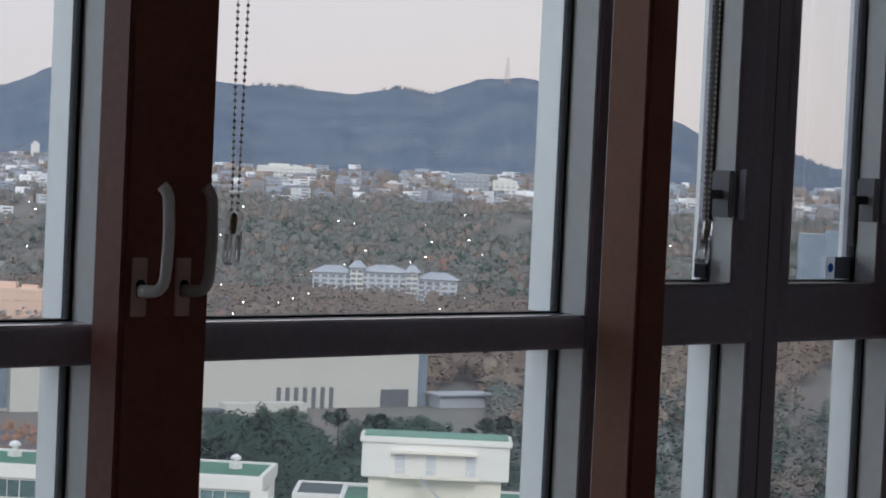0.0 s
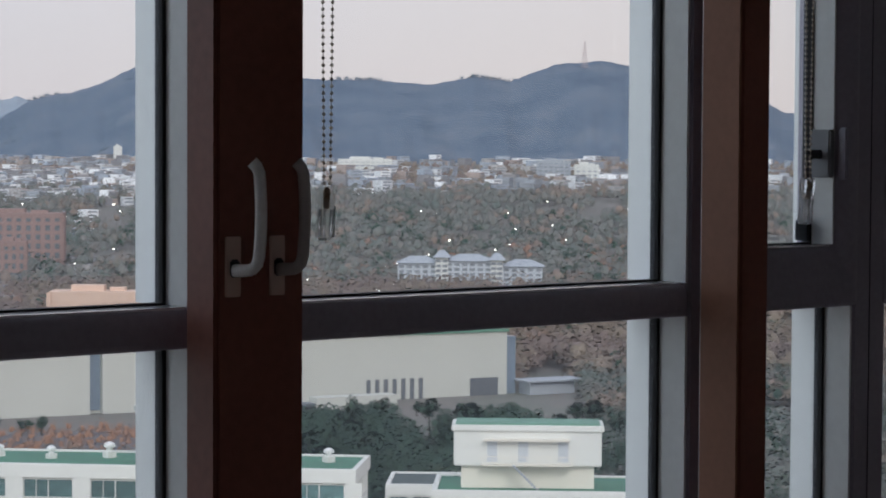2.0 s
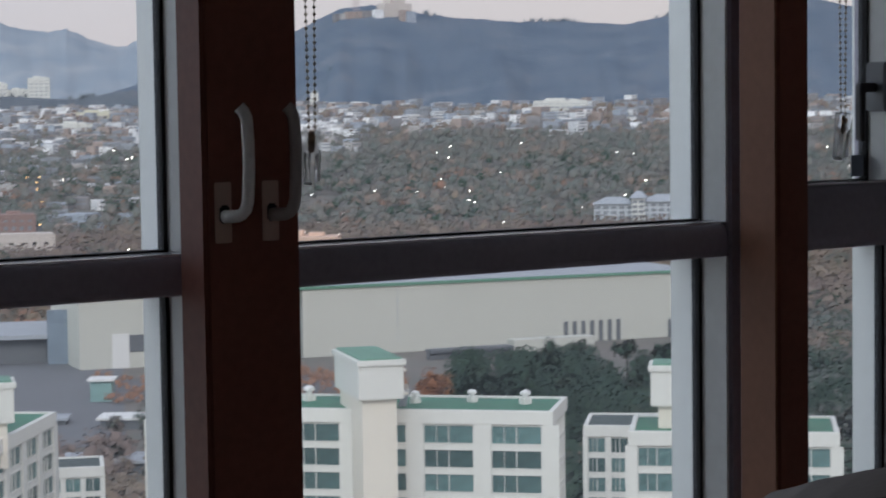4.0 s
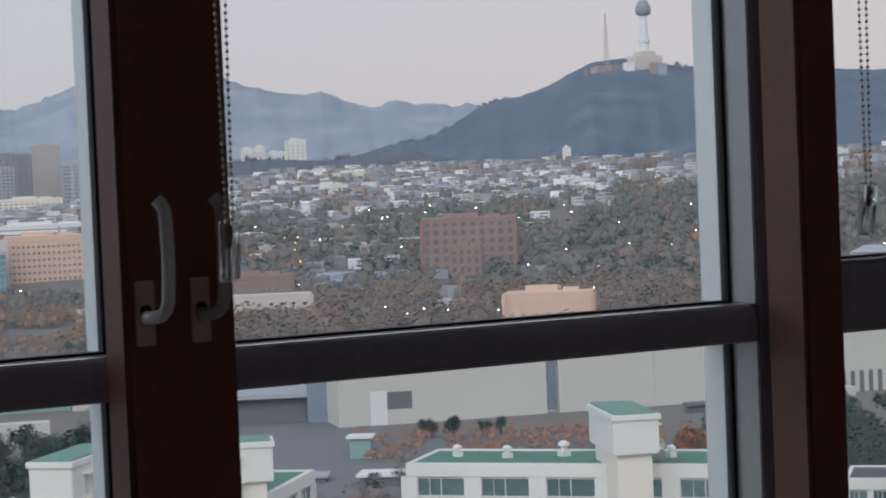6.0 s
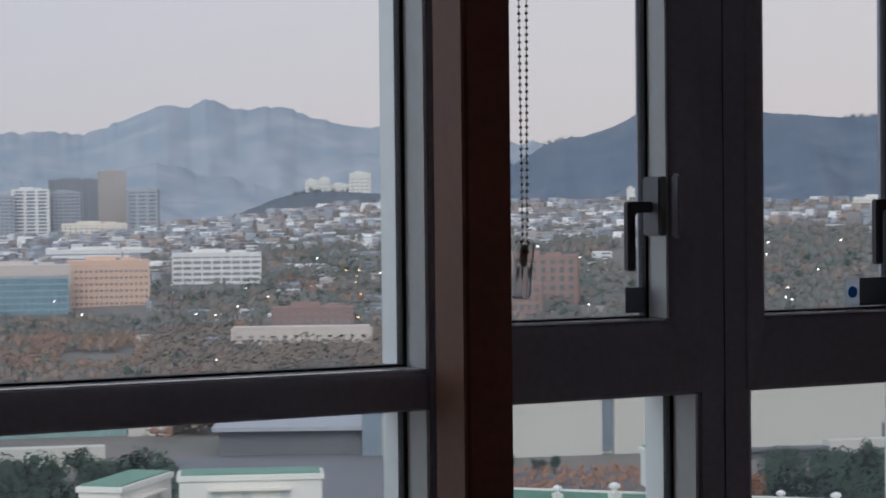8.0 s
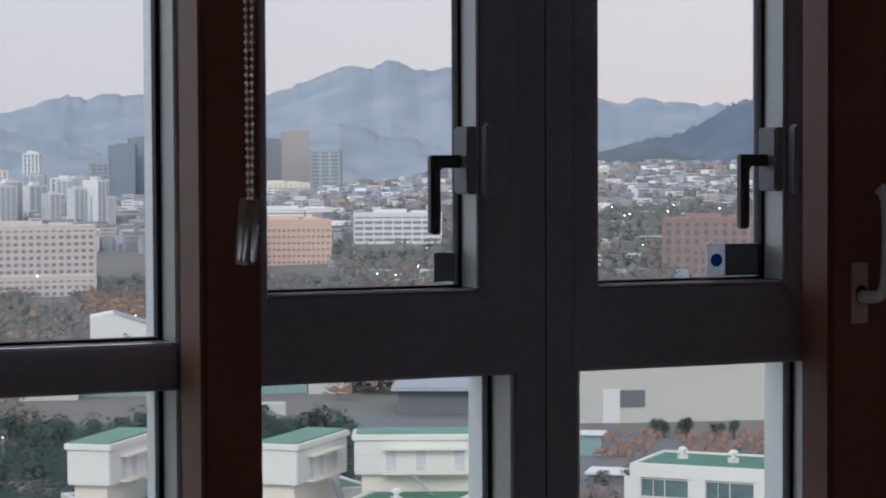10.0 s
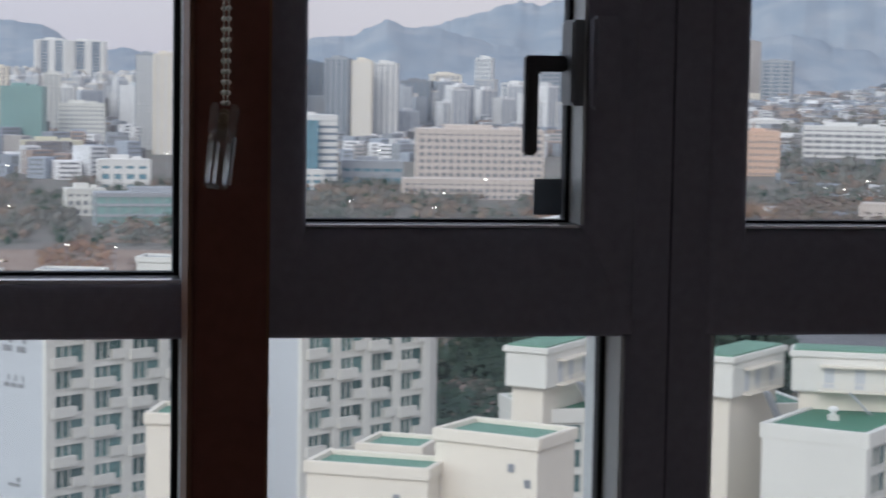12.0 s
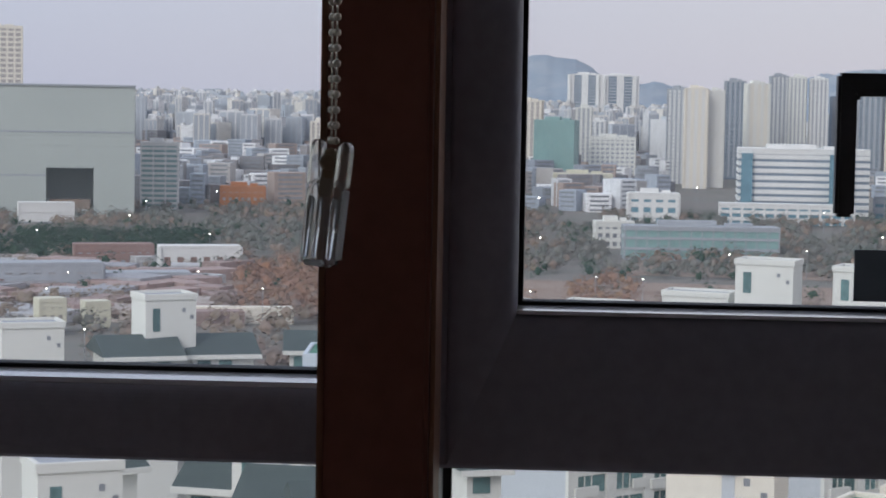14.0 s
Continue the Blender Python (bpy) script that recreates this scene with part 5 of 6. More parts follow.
def apartment(label, az, r, rz, w, d, ztop, ex, ey=-2.5, floors=9, bays=5, gable=None, roof=None, vents=0, fh=2.8, win=0.72, side=2, wall=None, balcony=False):
    """Block with its left front corner at the bearing; windows on the front face and the right end."""
    wall = wall or WHITE_PAINT
    x, y = spot(az, r, ex, ey)
    t = thing("apartment_block", pose(x, y, GZ, 0, 0, rz), label, "apartment block", "apartment blocks below")
    h = ztop - GZ
    part("body", Build().box(0, w, 0.35, d, 0, h - 0.35), wall, t)
    part("parapet", Build().box(-0.3, w + 0.3, -0.25, 0.5, h - 1.6, h).box(-0.3, w + 0.3, d - 0.4, d + 0.3, h - 1.6, h).box(-0.3, 0.3, 0.5, d - 0.4, h - 1.6, h).box(w - 0.3, w + 0.3, 0.5, d - 0.4, h - 1.6, h), wall, t, bevel=0.06)
    part("roof_membrane", Build().box(0.31, w - 0.31, 0.51, d - 0.41, h - 0.34, h - 0.2), roof or GREEN_ROOF, t, "green waterproof roof")
    part("gable_wall", Build().box(-0.28, -0.01, 0.0, d, 0, h - 1.6), gable or wall, t)
    bw = w / bays
    frame = Build()
    ww, wh = bw * win, 2.0
    frame.box(-ww / 2 - .08, ww / 2 + .08, -0.1, 0.12, -0.08, 0).box(-ww / 2 - .08, ww / 2 + .08, -0.1, 0.12, wh, wh + .08).box(-ww / 2 - .08, -ww / 2, -0.1, 0.12, 0, wh).box(ww / 2, ww / 2 + .08, -0.1, 0.12, 0, wh).box(-0.05, 0.05, -0.06, 0.1, 0, wh).box(-ww / 4 - .03, -ww / 4 + .03, -0.05, 0.1, 0, wh)
    fme = frame.mesh("window_frame", wall)
    pme = Build().box(-ww / 2, ww / 2, 0.12, 0.2, 0, wh).mesh("pane", TEAL_GLASS)
    bands = Build().box(0, w, -0.02, 0.34, 0, 0.75).mesh("spandrel", wall)
    bal = Build().box(-bw * 0.3, bw * 0.3, -0.55, 0.1, 0, 1.1).mesh("balcony", wall)
    for f in range(floors):
        z = h - 1.7 - (f + 1) * fh
        part("spandrel", bands, None, t, m=pose(0, 0, z - 0.1))
        for b in range(bays):
            win_ob = part("window", fme, None, t, m=pose((b + 0.5) * bw, 0.0, z + 0.7))
            part("pane", pme, None, win_ob, m=pose(0, 0.02, 0))
            if balcony and (f + b) % 2:
                part("balcony", bal, None, t, m=pose((b + 0.32) * bw, 0, z + 0.35))
            elif balcony:
                part("balcony", bal, None, t, m=pose((b + 0.74) * bw, 0, z + 0.62) @ Matrix.Diagonal((0.62, 0.6, 1.0, 1)))
        for b in range(side):
            win_ob = part("window", fme, None, t, m=pose(w + 0.02, d * (b + 0.5) / side, z + 0.7, 0, 0, 90) @ Matrix.Diagonal((0.8, 1, 1, 1)))
            part("pane", pme, None, win_ob, m=pose(0, -0.06, 0))
    for b in range(bays + 1):
        part("pilaster", Build().box(b * bw - bw * (1 - win) / 2 + 0.1, b * bw + bw * (1 - win) / 2 - 0.1, -0.2, 0.34, h - 1.6 - floors * fh, h - 1.6), wall, t)
    c, s = math.cos(radians(rz)), math.sin(radians(rz))
    vr = random.Random(int(az * 10))
    for k in range(vents):
        lx, ly = w * (k + 0.6) / (vents + 0.2), vr.uniform(0.25, 0.7) * d
        roof_vent(x + lx * c - ly * s, y + lx * s + ly * c, ztop - 0.2, vr.uniform(0.9, 1.2))
    return t


apartment("white apartment block with green roof and teal windows", 28.3, 252, -47, 47, 12, rise(-8.37, 237), -2.6, -2.85, 9, 6, vents=7, fh=2.8)
penthouse(34.1, 246, 103, rise(-6.75, 243), -2.79, -2.88, 13, 5.2, 50)
apartment("white apartment block seen by its plain gable end", 22.5, 222, 48, 38, 11.5, rise(-9.25, 222), -0.5, -2.6, 9, 6, vents=3)
penthouse(22.35, 240, 0, rise(-7.12, 240), -0.5, -2.6)
apartment("white apartment block with green roof and vents", 13.6, 235, 4, 33, 12, rise(-8.95, 235), -0.5, -2.6, 9, 5, vents=6)
penthouse(14.15, 240, 66, rise(-7.12, 240), -0.8, -2.8, 14, 5, 50)
penthouse(19.2, 240, 66, rise(-7.2, 240), -1.26, -2.95, 14, 5, 50)
apartment("white apartment block under the lift house", 41.2, 232, -44, 22, 12, rise(-8.75, 232), -3.12, -2.8, 6, 4, vents=0)
penthouse(43.7, 237, 0, rise(-6.98, 237), -3.12, -2.82, 16.2)
apartment("low white block with dark shingle roof behind trees", 39.9, 300, -44, 16, 12, rise(-8.6, 300), -2.79, -2.88, 4, 5, roof=DARK_ROOF)
apartment("low white block with dark roof at the woods", 24.9, 330, -26, 12, 10, rise(-9.4, 330), -2.79, -2.88, 4, 4, roof=DARK_ROOF)
# the nearer group to the north-west
apartment("white apartment block with blue-grey gable and balconies", 7.39, 240, 40, 21.5, 7.4, rise(-6.1, 240), -0.2, -2.2, 12, 4, gable=GREY_PAINT, vents=0, balcony=True)
apartment("tall white apartment block with grey gable wall", 0.65, 240, 40, 29, 19, rise(-6.35, 240), -0.2, -2.2, 12, 5, gable=GREY_PAINT, vents=0, balcony=True)
apartment("blue-grey apartment block with white window bands", -6.6, 262, 2, 18.5, 12, rise(-6.9, 262), -0.1, -2.0, 14, 6, vents=0, win=0.78, wall=BLUE_PAINT)


def cream_box(label, az, r, turn, w, d, el, hgt, ex, ey=-2.2, wall=None, stair=False):
    wall = wall or CREAM_PAINT
    p = thing("roof_box", pose(*spot(az, r, ex, ey), rise(el, r), 0, 0, -az + turn), label, "lift house", "lift houses on the roofs")
    part("walls", Build().box(-w / 2, w / 2, 0, d, -hgt, -0.5), wall, p)
    part("coping", Build().box(-w / 2 - .2, w / 2 + .2, -.2, .3, -0.9, 0).box(-w / 2 - .2, w / 2 + .2, d - .3, d + .2, -0.9, 0).box(-w / 2 - .2, -w / 2 + .3, .3, d - .3, -0.9, 0).box(w / 2 - .3, w / 2 + .2, .3, d - .3, -0.9, 0), wall, p, bevel=0.07)
    part("roof_membrane", Build().box(-w / 2 + .3, w / 2 - .3, .3, d - .3, -0.5, -0.35), PALE_GREEN if wall is CREAM_PAINT else CONC_GREY, p, "faded roof membrane")
    for k in range(2):
        part("vent_slot", Build().box(w * (0.22 + 0.16 * k), w * (0.22 + 0.16 * k) + 0.5, -0.06, 0.02, -2.6 - k, -2.0 - k), DARK_GLASS, p)
    if "tall window" in label or "shingle" in label:
        part("window", Build().box(-w * 0.36, -w * 0.22, -0.08, 0.02, -5.2, -2.0), TEAL_GLASS, p, "tall dark window")
    if stair:
        part("door", Build().box(w * 0.02, w * 0.14, -0.07, 0.02, -4.0, -1.6), GREY_PAINT, p, "grey steel door")
        part("canopy", Build().box(-w * 0.02, w * 0.18, -0.9, -0.005, -1.5, -1.3), wall, p)
        st = Build().box(-w * 0.04, w * 0.22, -1.2, -0.01, -4.25, -4.1)
        for k in range(12):
            st.box(w * 0.22 + k * 0.28, w * 0.22 + k * 0.28 + 0.3, -1.2, -0.3, -4.4 - k * 0.26, -4.2 - k * 0.26)
        for k in range(7):
            st.box(w * 0.22 + k * 0.55, w * 0.22 + k * 0.55 + 0.06, -1.2, -1.14, -4.2 - k * 0.51, -3.2 - k * 0.51)
        part("stair", st, CONC_GREY, p, "grey steel stair")
    return p


cream_box("cream rooftop box with green top", 12.3, 150, -28, 8.2, 6, -9.62, 60, -0.2)
cream_box("cream rooftop box with green top", 9.1, 150, -18, 9.0, 5, -10.5, 60, -0.2)
cream_box("cream rooftop box with green top and stair", 4.6, 165, -12, 8.4, 6, -9.2, 60, -0.2, stair=True)
cream_box("low cream rooftop box with green top", 9.7, 178, -18, 5.6, 6, -9.97, 60, -0.2)
for az, r, turn, w, el, lab in (
        (-10.2, 300, 20, 7.4, -5.35, "white rooftop box above dark shingle roof"),
        (-13.8, 300, 10, 8.6, -6.1, "white rooftop box beside balconies"),
        (-4.6, 300, -14, 9.6, -5.15, "white rooftop box with tall window"),
        (-1.75, 305, -14, 9.6, -5.42, "white rooftop box with tall window"),
        (1.05, 310, -14, 9.2, -5.4, "white rooftop box with tall window"),
        (3.75, 335, -14, 10.5, -5.05, "low white rooftop parapet box"),
        (5.55, 330, -14, 9.0, -4.16, "white rooftop box with tall window"),
        (8.1, 330, -14, 9.0, -4.28, "white rooftop box with tall window"),
        (9.95, 340, -14, 9.2, -4.42, "white rooftop box with tall window"),
        (-4.4, 185, -16, 7.4, -9.1, "white rooftop box with tall window"),
        (-7.6, 185, -16, 6.4, -9.12, "white rooftop box with tall window"),
        (-12.55, 180, 14, 7.2, -9.75, "cream-white rooftop box with tall window")):
    cream_box(lab, az, r, turn, w, 6, el, 70, 0.03, -1.8, WHITE_PAINT)


def shingle_house(az, r, turn, w, d, el, ex=0.03, ey=-1.73):
    p = thing("shingle_roof_block", pose(*spot(az, r, ex, ey), GZ, 0, 0, -az + turn), "white block with dark green shingle gable roof", "apartment block")
    h = rise(el, r) - GZ
    part("walls", Build().box(-w / 2, w / 2, 0, d, 0, h - 2.4), WHITE_PAINT, p)
    b = Build()
    b.face([(-w / 2 - 1, -1, h - 2.4), (w / 2 + 1, -1, h - 2.4), (w / 2 + 1, d / 2, h), (-w / 2 - 1, d / 2, h)])
    b.face([(w / 2 + 1, d + 1, h - 2.4), (-w / 2 - 1, d + 1, h - 2.4), (-w / 2 - 1, d / 2, h), (w / 2 + 1, d / 2, h)])
    b.face([(-w / 2 - 1, -1, h - 2.4), (-w / 2 - 1, d / 2, h), (-w / 2 - 1, d + 1, h - 2.4)])
    b.face([(w / 2 + 1, -1, h - 2.4), (w / 2 + 1, d + 1, h - 2.4), (w / 2 + 1, d / 2, h)])
    part("roof", b, DARK_ROOF, p, "dark green shingle roof")
    part("fascia", Build().box(-w / 2 - 1, w / 2 + 1, -1.15, -1.01, h - 2.9, h - 2.3), WHITE_PAINT, p)
    for k in range(int(w / 3)):
        x = -w / 2 + 1.5 + k * 3
        part("window", Build().box(x - 0.9, x + 0.9, -0.12, -0.004, h - 4.8, h - 3.2), TEAL_GLASS, p)


shingle_house(-10.9, 294, 12, 9.5, 12, -6.55)
shingle_house(-8.8, 300, 10, 8.5, 12, -6.5)
shingle_house(-6.4, 310, 0, 7, 12, -6.4)
shingle_house(-11.7, 205, 28, 5.2, 9, -9.3)
shingle_house(-9.2, 190, -20, 4.2, 8, -9.75)
shingle_house(-7.1, 165, -14, 6.6, 8, -10.1)
shingle_house(-5.6, 160, 10, 5.0, 8, -10.5)
shingle_house(-1.7, 212, 20, 3.6, 7, -9.25, -0.2, -2.2)


def gable_bars():
    """Unreadable lettering on the grey gable, as plain bars."""
    x, y = spot(0.65, 240, -0.2, -2.2)
    h = rise(-6.2, 240) - GZ
    s = tagged(new("gable_lettering"), "dark lettering on the grey gable wall", "lettering")
    s.matrix_basis = pose(x, y, GZ, 0, 0, 40)
    for ly, z, w, hh in ((6.8, h - 6.2, 1.5, 2.0), (4.4, h - 6.2, 1.5, 2.0), (6.9, h - 10.2, 0.9, 1.4), (5.7, h - 10.2, 0.9, 1.4), (4.5, h - 10.2, 0.9, 1.4), (5.6, h - 21.5, 2.0, 1.1)):
        part("bar", Build().box(-0.34, -0.285, ly - w / 2, ly + w / 2, z, z + hh * 0.35).box(-0.34, -0.285, ly - w / 2, ly - w / 5, z + hh * 0.5, z + hh), GREY_BAR, s)


GREY_BAR = mat("grey_lettering_paint", (0.25, 0.26, 0.28), 0.8, vary=0.1)
gable_bars()

# ---- woodland, houses, lamps ----
def crown(b, x, y, z, rad, hgt, rng, n, mi=0, core=0.0):
    """Uneven crown: leaf clumps round lumpy inner boughs."""
    if core:
        base = len(b.v)
        rr = rad * core
        for zz, w in ((-0.8, 0.55), (0.0, 1.0), (0.8, 0.5)):
            t = rng.uniform(0, 1)
            for q in range(5):
                a = (q + t + rng.uniform(-0.2, 0.2)) * 1.2566
                u = rr * w * rng.uniform(0.6, 1.3)
                b.v.append((x + u * math.cos(a), y + u * math.sin(a), z + zz * hgt * 0.5 * core * rng.uniform(0.7, 1.25)))
                b.n.append(Vector((math.cos(a) * w * 0.6, math.sin(a) * w * 0.6, zz * 0.5 + 0.9)).normalized())
        for i in range(2):
            for q in range(5):
                s, e = base + i * 5 + q, base + i * 5 + (q + 1) % 5
                b.f.append((s, e, e + 5, s + 5))
                b.m.append(mi)
        b.f.append(tuple(base + 10 + q for q in range(5)))
        b.m.append(mi)
    for k in range(n):
        a = rng.uniform(0, 6.283)
        q = rng.uniform(0.6, 1.08) if core else rng.random() ** 0.6
        zz = rng.uniform(-0.7 if core else -1, 1)
        rr = rad * q * math.sqrt(max(0.0, 1 - zz * zz * 0.8))
        c = Vector((x + rr * math.cos(a), y + rr * math.sin(a), z + zz * hgt / 2))
        s = rad * (rng.uniform(0.10, 0.23) if core else rng.uniform(0.13, 0.27))
        base = len(b.v)
        a = rng.uniform(0, 6.283)
        t = rng.uniform(-0.9, 0.9)
        nrm = Vector(((c.x - x) * 0.6, (c.y - y) * 0.6, (c.z - z) * 0.6 + rad * 0.9)).normalized()
        for q in range(3):
            g = a + q * 2.094 + rng.uniform(-.4, .4)
            b.v.append((c.x + s * math.cos(g), c.y + s * math.sin(g) * t, c.z + s * (math.sin(g) * (1 - abs(t)) + 0.35 * math.cos(g + 1))))
            b.n.append(nrm)
        b.f.append((base, base + 1, base + 2))
        b.m.append(mi)


def tree_mesh(seed, material, rad, hgt, n):
    rng = random.Random(seed)
    trunk = Build()
    trunk.lathe([(0, 0.32), (1.2, 0.22), (hgt * 0.55, 0.14), (hgt * 0.8, 0.05)], seg=7)
    for k in range(5):
        a = rng.uniform(0, 6.28)
        z = hgt * rng.uniform(0.35, 0.6)
        ex, ey, ez = math.cos(a) * rad * 0.7, math.sin(a) * rad * 0.7, z + hgt * 0.2
        trunk.face([(0.07, 0, z), (-0.07, 0, z), (ex, ey, ez)])
        trunk.face([(0, 0.07, z), (0, -0.07, z), (ex, ey, ez)])
    leaves = Build()
    for k in range(8):
        a = rng.uniform(0, 6.28)
        q = rad * rng.uniform(0.1, 0.62)
        crown(leaves, q * math.cos(a), q * math.sin(a), hgt * rng.uniform(0.5, 0.86), rad * rng.uniform(0.4, 0.6), hgt * 0.36, rng, n, core=0.5)
    return trunk.mesh("trunk", BARK), leaves.mesh("crown", material)


KINDS = {
    "pine": [(tree_mesh(s, PINE, 3.6, 9.5, 115), "dark green pine tree with dense uneven crown") for s in (1, 2, 3)],
    "autumn": [(tree_mesh(s, AUTUMN, 3.8, 9.0, 95), "brown autumn tree with thinning crown") for s in (4, 5, 6)],
    "rust": [(tree_mesh(s, ORANGE_LEAF, 3.4, 9.0, 130), "rust-red autumn tree with full crown") for s in (7, 8)],
}


def tree(kind, az, r, scale, rng):
    (tm, cm), label = rng.choice(KINDS[kind])
    x, y = spot(az, r)
    t = thing("tree", Matrix.Translation((x, y, GZ)) @ pose(0, 0, 0, 0, 0, rng.uniform(0, 360)) @ Matrix.Diagonal((scale, scale, scale * rng.uniform(0.85, 1.15), 1)), label, "tree", "trees in the museum park")
    part("trunk", tm, None, t)
    part("crown", cm, None, t)


rng = random.Random(11)
for k in range(90):                      # pines on the bank before the museum's far end
    az, r = rng.uniform(36.7, 48.5), rng.uniform(470, 690)
    tree("pine", az, r, max(0.4, min(rng.uniform(0.9, 1.4), (81.5 - r * math.tan(radians(6.45))) / 9.0)), rng)
for k in range(80):
    tree("pine" if rng.random() < 0.4 else "autumn", rng.uniform(36, 55), rng.uniform(330, 500), rng.uniform(0.8, 1.3), rng)
for k in range(3):
    tree("rust", 35.55 + 0.2 * k, 552 + 4 * k, 1.38, rng)
for k in range(55):
    tree("pine", rng.uniform(11, 20.5), rng.uniform(500, 620), rng.uniform(0.9, 1.5), rng)
for k in range(40):
    tree("autumn", rng.uniform(26, 34), rng.uniform(400, 540), rng.uniform(0.5, 0.9), rng)
for k in range(12):
    tree("pine", 28.4 + rng.uniform(0, 2.4), 640, rng.uniform(0.5, 0.7), rng)


def woods(name, az0, az1, r0, r1, count, material, label, rad=(3.5, 6.5), clumps=80, crest=None, patch=-0.36):
    """Far wood: many small crowns in one piece."""
    b = Build()
    w = random.Random(name)
    for k in range(int(count * 1.4)):
        az = w.uniform(az0, az1)
        r = math.sqrt(w.uniform(r0 * r0, r1 * r1))
        if noise.noise(Vector((az * 0.9, r * 0.006, 1.5))) < patch:
            continue
        x, y = spot(az, r)
        R = w.uniform(*rad) * 1.12
        hgt = R * w.uniform(1.2, 2.1)
        if crest and GZ + hgt * 1.25 > rise(crest + 0.15 * noise.noise(Vector((az, r * 0.01, 0))), r):
            continue
        crown(b, x, y, gz(az, r) + hgt * 0.6, R, hgt, w, int(clumps * (0.7 if r0 < 1200 else 0.45)), core=0.52)
    return tagged(part(name, b, material), label, "woodland", kind="stuff")


woods("green_belt", -17, -9.2, 1020, 1170, 620, PINE, "dark green trees below the square office", (2.8, 5.0), 70)
woods("rust_belt", -8.3, -5.4, 760, 1010, 170, RUST_LEAF, "rust and brown autumn trees along the road", (2.2, 4.0), 80)
woods("rust_trees", -0.8, 2.3, 800, 950, 60, RUST_LEAF, "rust-brown trees beside the field", (2.2, 4.0), 80)
woods("park_rust", 20, 57, 720, 1700, 900, RUST_LEAF, "rust-red groves in the park", (3.2, 6), patch=0.1)
woods("park_woodland", 20, 57, 760, 1300, 5200, AUTUMN, "brown and rust autumn woodland in the park")
woods("park_evergreens", 20, 56, 760, 1900, 700, PINE, "dark evergreens scattered in the park")
woods("outer_woodland", 20, 57, 1300, 2200, 5600, AUTUMN, "hazy brown autumn woodland towards the mountain", (4, 7), 60)
woods("west_woodland", -17, 20, 980, 1480, 3800, AUTUMN, "brown autumn woodland between offices", (2.0, 4.2), 60)
woods("west_evergreens", -17, 20, 850, 1500, 420, PINE, "dark evergreens between offices", (2.2, 4.2), 70)
woods("rust_grove", 13.5, 20, 1060, 1280, 420, RUST_LEAF, "rust-red grove beside the offices", (2.6, 4.6), 80)
woods("bank_pines", 36.4, 49, 400, 700, 2300, PINE, "dark green pines covering the museum bank", (2.2, 4.2), 80, -6.4)
woods("bank_undergrowth", 34.5, 50, 300, 480, 500, AUTUMN, "brown undergrowth at the foot of the bank", (1.8, 3.2), 70)
woods("east_bank_wood", 45, 57, 380, 780, 1200, AUTUMN, "green and yellow trees on the bank", (2.8, 4.5), 90)
woods("court_scrub", 4, 34, 330, 520, 650, AUTUMN, "bare grey-brown trees behind the flats", (2.0, 3.6), 90)
woods("terrace_shrubs", 26.8, 35, 590, 648, 260, RUST_LEAF, "rust-red shrubs along the museum terrace", (0.9, 1.8), 50)
woods("garden_scrub", 28, 34.5, 455, 585, 240, AUTUMN, "bare brown garden trees by the court", (1.3, 2.6), 70)
woods("slope_woods", 20, 57, 2150, 2650, 3000, AUTUMN, "brown trees between the houses on the slope", (3.5, 6), 36)
woods("wing_garden", 8, 20.5, 570, 668, 330, PINE, "dark garden trees before the museum wing", (1.8, 3.6), 80, -6.0)
woods("east_bank_green", 46, 57, 330, 820, 1100, PINE, "green trees on the far bank", (2.4, 4.4), 80)
woods("court_pines", 10, 20.5, 440, 660, 420, PINE, "dark green pines beside the museum court", (2.2, 4.4), 90, -7.0)
woods("flats_grove", 6, 15, 380, 600, 420, PINE, "dark grey-green grove behind the flats", (2.2, 4.2), 80)
woods("near_scrub", -17, 12, 480, 830, 520, AUTUMN, "bare brown trees and scrub behind the flats", (2.5, 4.5))


def hill_forest(name, hill, per, rad, material, label, crest):
    """Tree crowns all over the near face of a hill, with taller tufts along its crest."""
    b = Build()
    w = random.Random(name)
    verts, n, rows = hill
    at = lambda i, j: Vector(verts[int(j) * (n + 1) + int(i)])
    for k in range(per):
        j, i = w.uniform(rows * 0.12, rows - 0.12), w.uniform(0, n - 1)
        f, g = i - int(i), j - int(j)
        p = (at(i, j) * (1 - f) + at(i + 1, j) * f) * (1 - g) + (at(i, j + 1) * (1 - f) + at(i + 1, j + 1) * f) * g
        R = w.uniform(*rad)
        crown(b, p.x, p.y, p.z - R * 0.6, R, R * w.uniform(1.3, 1.9), w, 10, core=0.85)
    for k in range(crest):
        i = w.uniform(0, n - 1)
        if noise.noise(Vector((i * 0.035, 2.0, 7.0))) < 0.05:
            continue
        p = at(i, rows)
        R = w.uniform(2.5, 5.5)
        crown(b, p.x, p.y, p.z + R * 0.4, R, R * 1.7, w, 34, core=0.5)
    return tagged(part(name, b, material), label, "woodland", kind="stuff")


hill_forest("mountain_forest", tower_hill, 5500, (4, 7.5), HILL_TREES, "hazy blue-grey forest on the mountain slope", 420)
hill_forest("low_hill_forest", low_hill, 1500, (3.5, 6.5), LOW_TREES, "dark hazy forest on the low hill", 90)


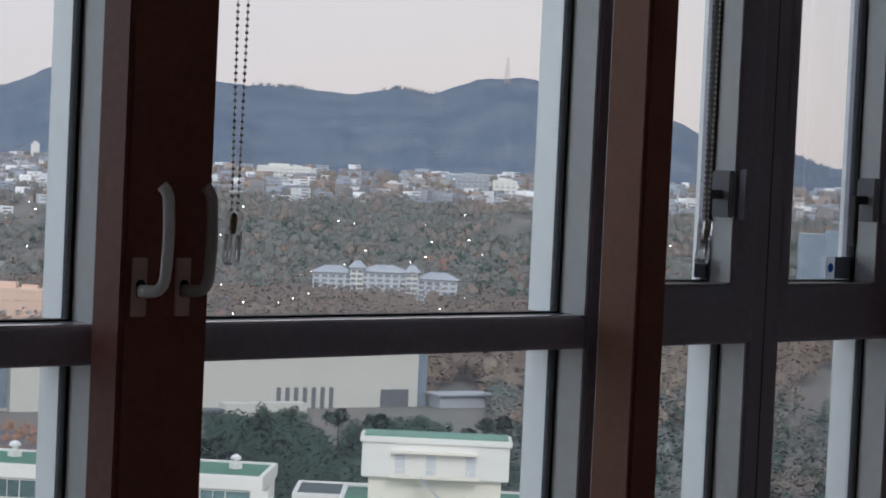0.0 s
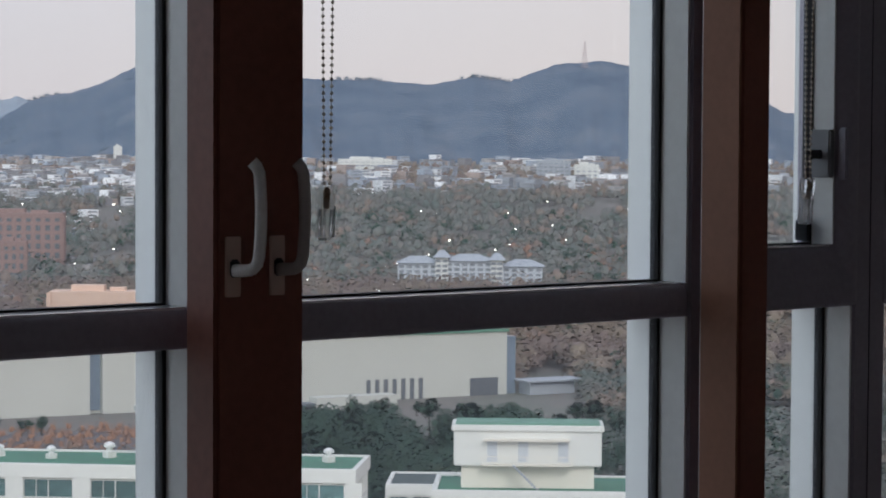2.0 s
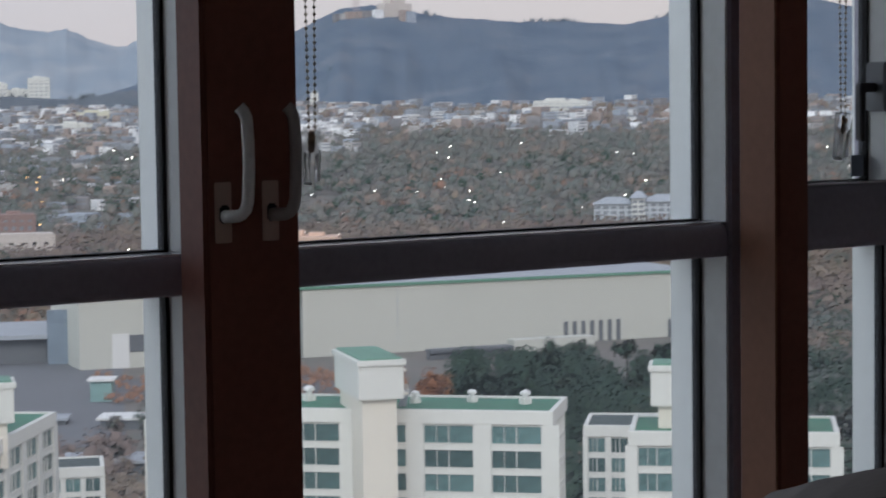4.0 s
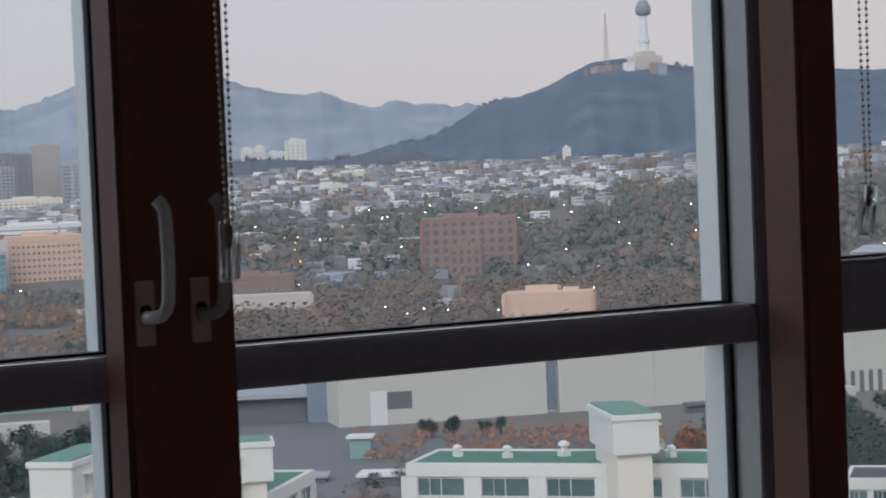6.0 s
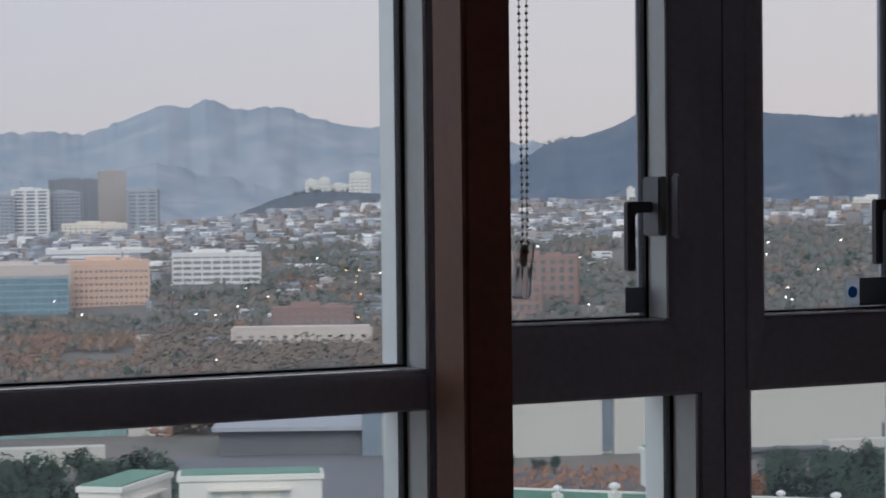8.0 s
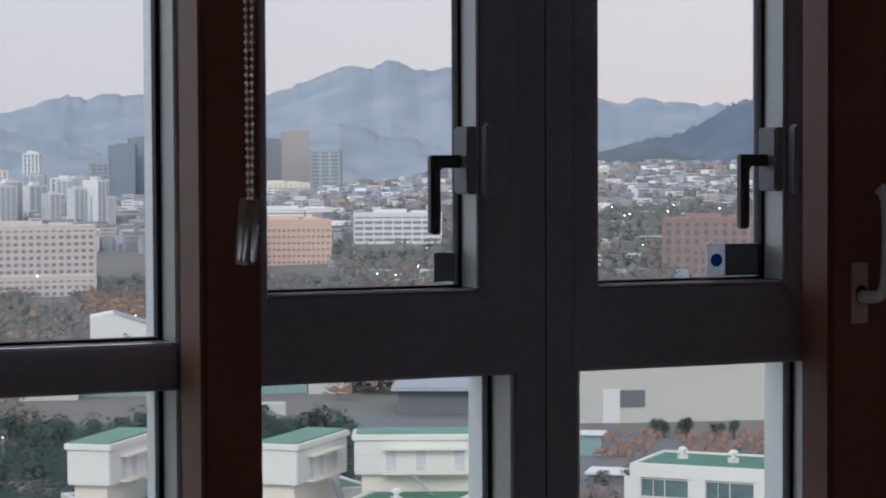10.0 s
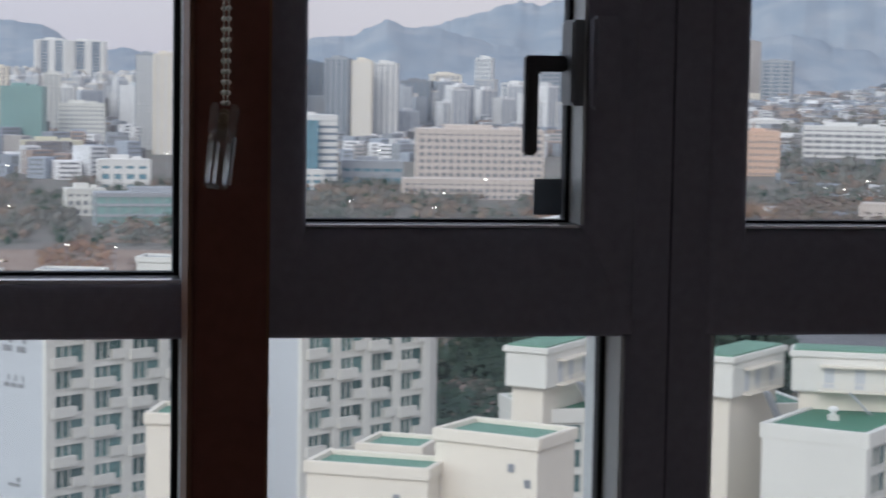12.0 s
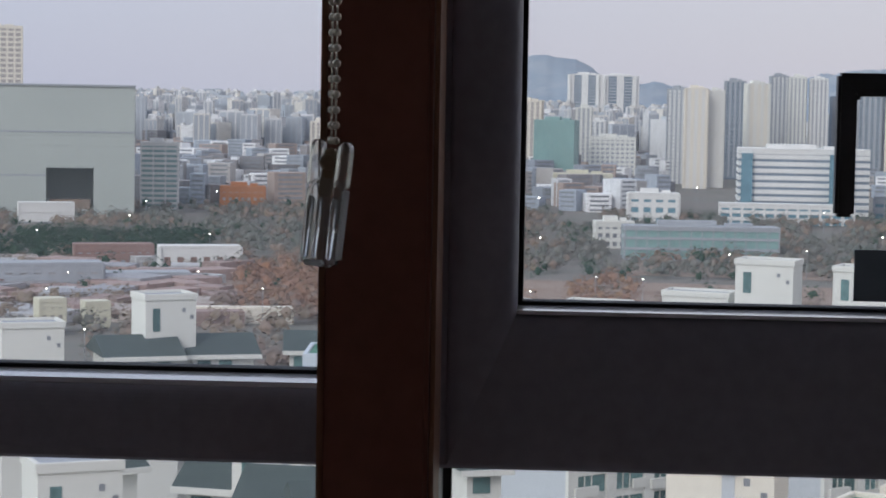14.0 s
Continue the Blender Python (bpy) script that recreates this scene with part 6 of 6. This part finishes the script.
def house_field(name, az0, az1, r0, r1, count, material, size, tall, label, upright=False):
    b = Build()
    w = random.Random(name)
    for k in range(count):
        az = w.uniform(az0, az1)
        r = math.sqrt(w.uniform(r0 * r0, r1 * r1))
        x, y = spot(az, r)
        a = radians(w.choice((0, 18, -22, 35)) + w.uniform(-8, 8))
        sx, sy, h = w.uniform(*size), w.uniform(*size), w.uniform(*tall)
        z = gz(az, r)
        c, s = math.cos(a), math.sin(a)
        pts = [(x + px * c - py * s, y + px * s + py * c) for px, py in ((-sx / 2, -sy / 2), (sx / 2, -sy / 2), (sx / 2, sy / 2), (-sx / 2, sy / 2))]
        b.prism(pts, z - 12, z + h)
        if upright:                        # glazed strips between pale piers, in grey that paints in haze
            nb = 2 if sx < 11 else 3
            for q in range(nb):
                cx = sx * ((q + 0.5) / nb - 0.5)
                pts2 = [(x + px * c - py * s, y + px * s + py * c) for px, py in ((cx - sx * .13, -sy / 2 - .15), (cx + sx * .13, -sy / 2 - .15), (cx + sx * .13, -sy / 2 + .3), (cx - sx * .13, -sy / 2 + .3))]
                b.prism(pts2, z + 1, z + h - 1.5, 1)
            b.prism([(x + (px - x) * 0.4, y + (py - y) * 0.4) for px, py in pts], z + h, z + h + w.uniform(1.5, 4))
        elif h > 6:                        # window rows as dark slots standing in the wall
            for fl in range(int(h / 3.2)):
                zz = z + h - 2.4 - fl * 3.2
                pts2 = [(x + px * c - py * s, y + px * s + py * c) for px, py in ((-sx * .38, -sy / 2 - .15), (sx * .38, -sy / 2 - .15), (sx * .38, -sy / 2 + .3), (-sx * .38, -sy / 2 + .3))]
                b.prism(pts2, zz, zz + 1.3, 1)
    return tagged(part(name, b, [material, CONC_GREY if upright else DARK_GLASS]), label, "houses", kind="stuff")


house_field("hillside_houses", 20.5, 34, 2000, 2700, 1500, HOUSES, (7, 15), (5, 13), "crowded pale houses climbing the slope")
house_field("foot_houses", 34, 57, 2150, 2680, 700, HOUSES, (8, 18), (5, 14), "crowded pale houses under the mountain")
house_field("valley_houses", 8, 21, 1750, 2800, 1100, HOUSES, (8, 17), (6, 14), "crowded low city houses")
house_field("park_houses", 20, 32, 1150, 1950, 150, HOUSES, (8, 22), (5, 9), "scattered low houses in the park")
house_field("west_houses", -17, 3, 1500, 2300, 700, HOUSES, (10, 24), (8, 24), "dense low city blocks")
house_field("campus_roofs", -16, -8.6, 760, 1010, 60, CAMPUS, (10, 30), (3.5, 5.8), "low flat-roofed halls between the trees")
house_field("far_flats", -17, 5, 2200, 3900, 2300, FAR_FLATS, (7, 15), (22, 58), "far carpet of apartment towers", True)
house_field("mid_flats", -10, 14, 2050, 2500, 160, FAR_FLATS, (14, 30), (25, 55), "middle-distance apartment towers", True)


def street_lamp(az, r, rng, material):
    x, y = spot(az, r)
    hgt = rng.uniform(9, 13)
    t = thing("street_lamp", pose(x, y, gz(az, r)), "lit street lamp on a slim pole", "street lamp", "street lamps")
    b = Build()
    b.lathe([(0, 0.14), (hgt, 0.08)], seg=6)
    part("pole", b, CONC_GREY, t)
    b = Build()
    s = 0.31 * r / 1000
    b.lathe([(hgt, 0.3 * s), (hgt + 0.4 * s, s), (hgt + 0.9 * s, s), (hgt + 1.3 * s, 0.3 * s)], seg=8)
    part("lamp_head", b, material, t, "glowing lamp head")


rng = random.Random(23)
for k in range(95):
    street_lamp(rng.uniform(20, 50), rng.uniform(950, 2000), rng, LAMP_W)
for k in range(10):
    street_lamp(25.4 + rng.uniform(-0.3, 0.3), rng.uniform(1150, 1700), rng, LAMP_O)
for k in range(26):
    street_lamp(rng.uniform(-15, 12), rng.uniform(560, 900), rng, LAMP_W)
for k in range(30):
    street_lamp(rng.uniform(-14, 20), rng.uniform(800, 1700), rng, LAMP_W)
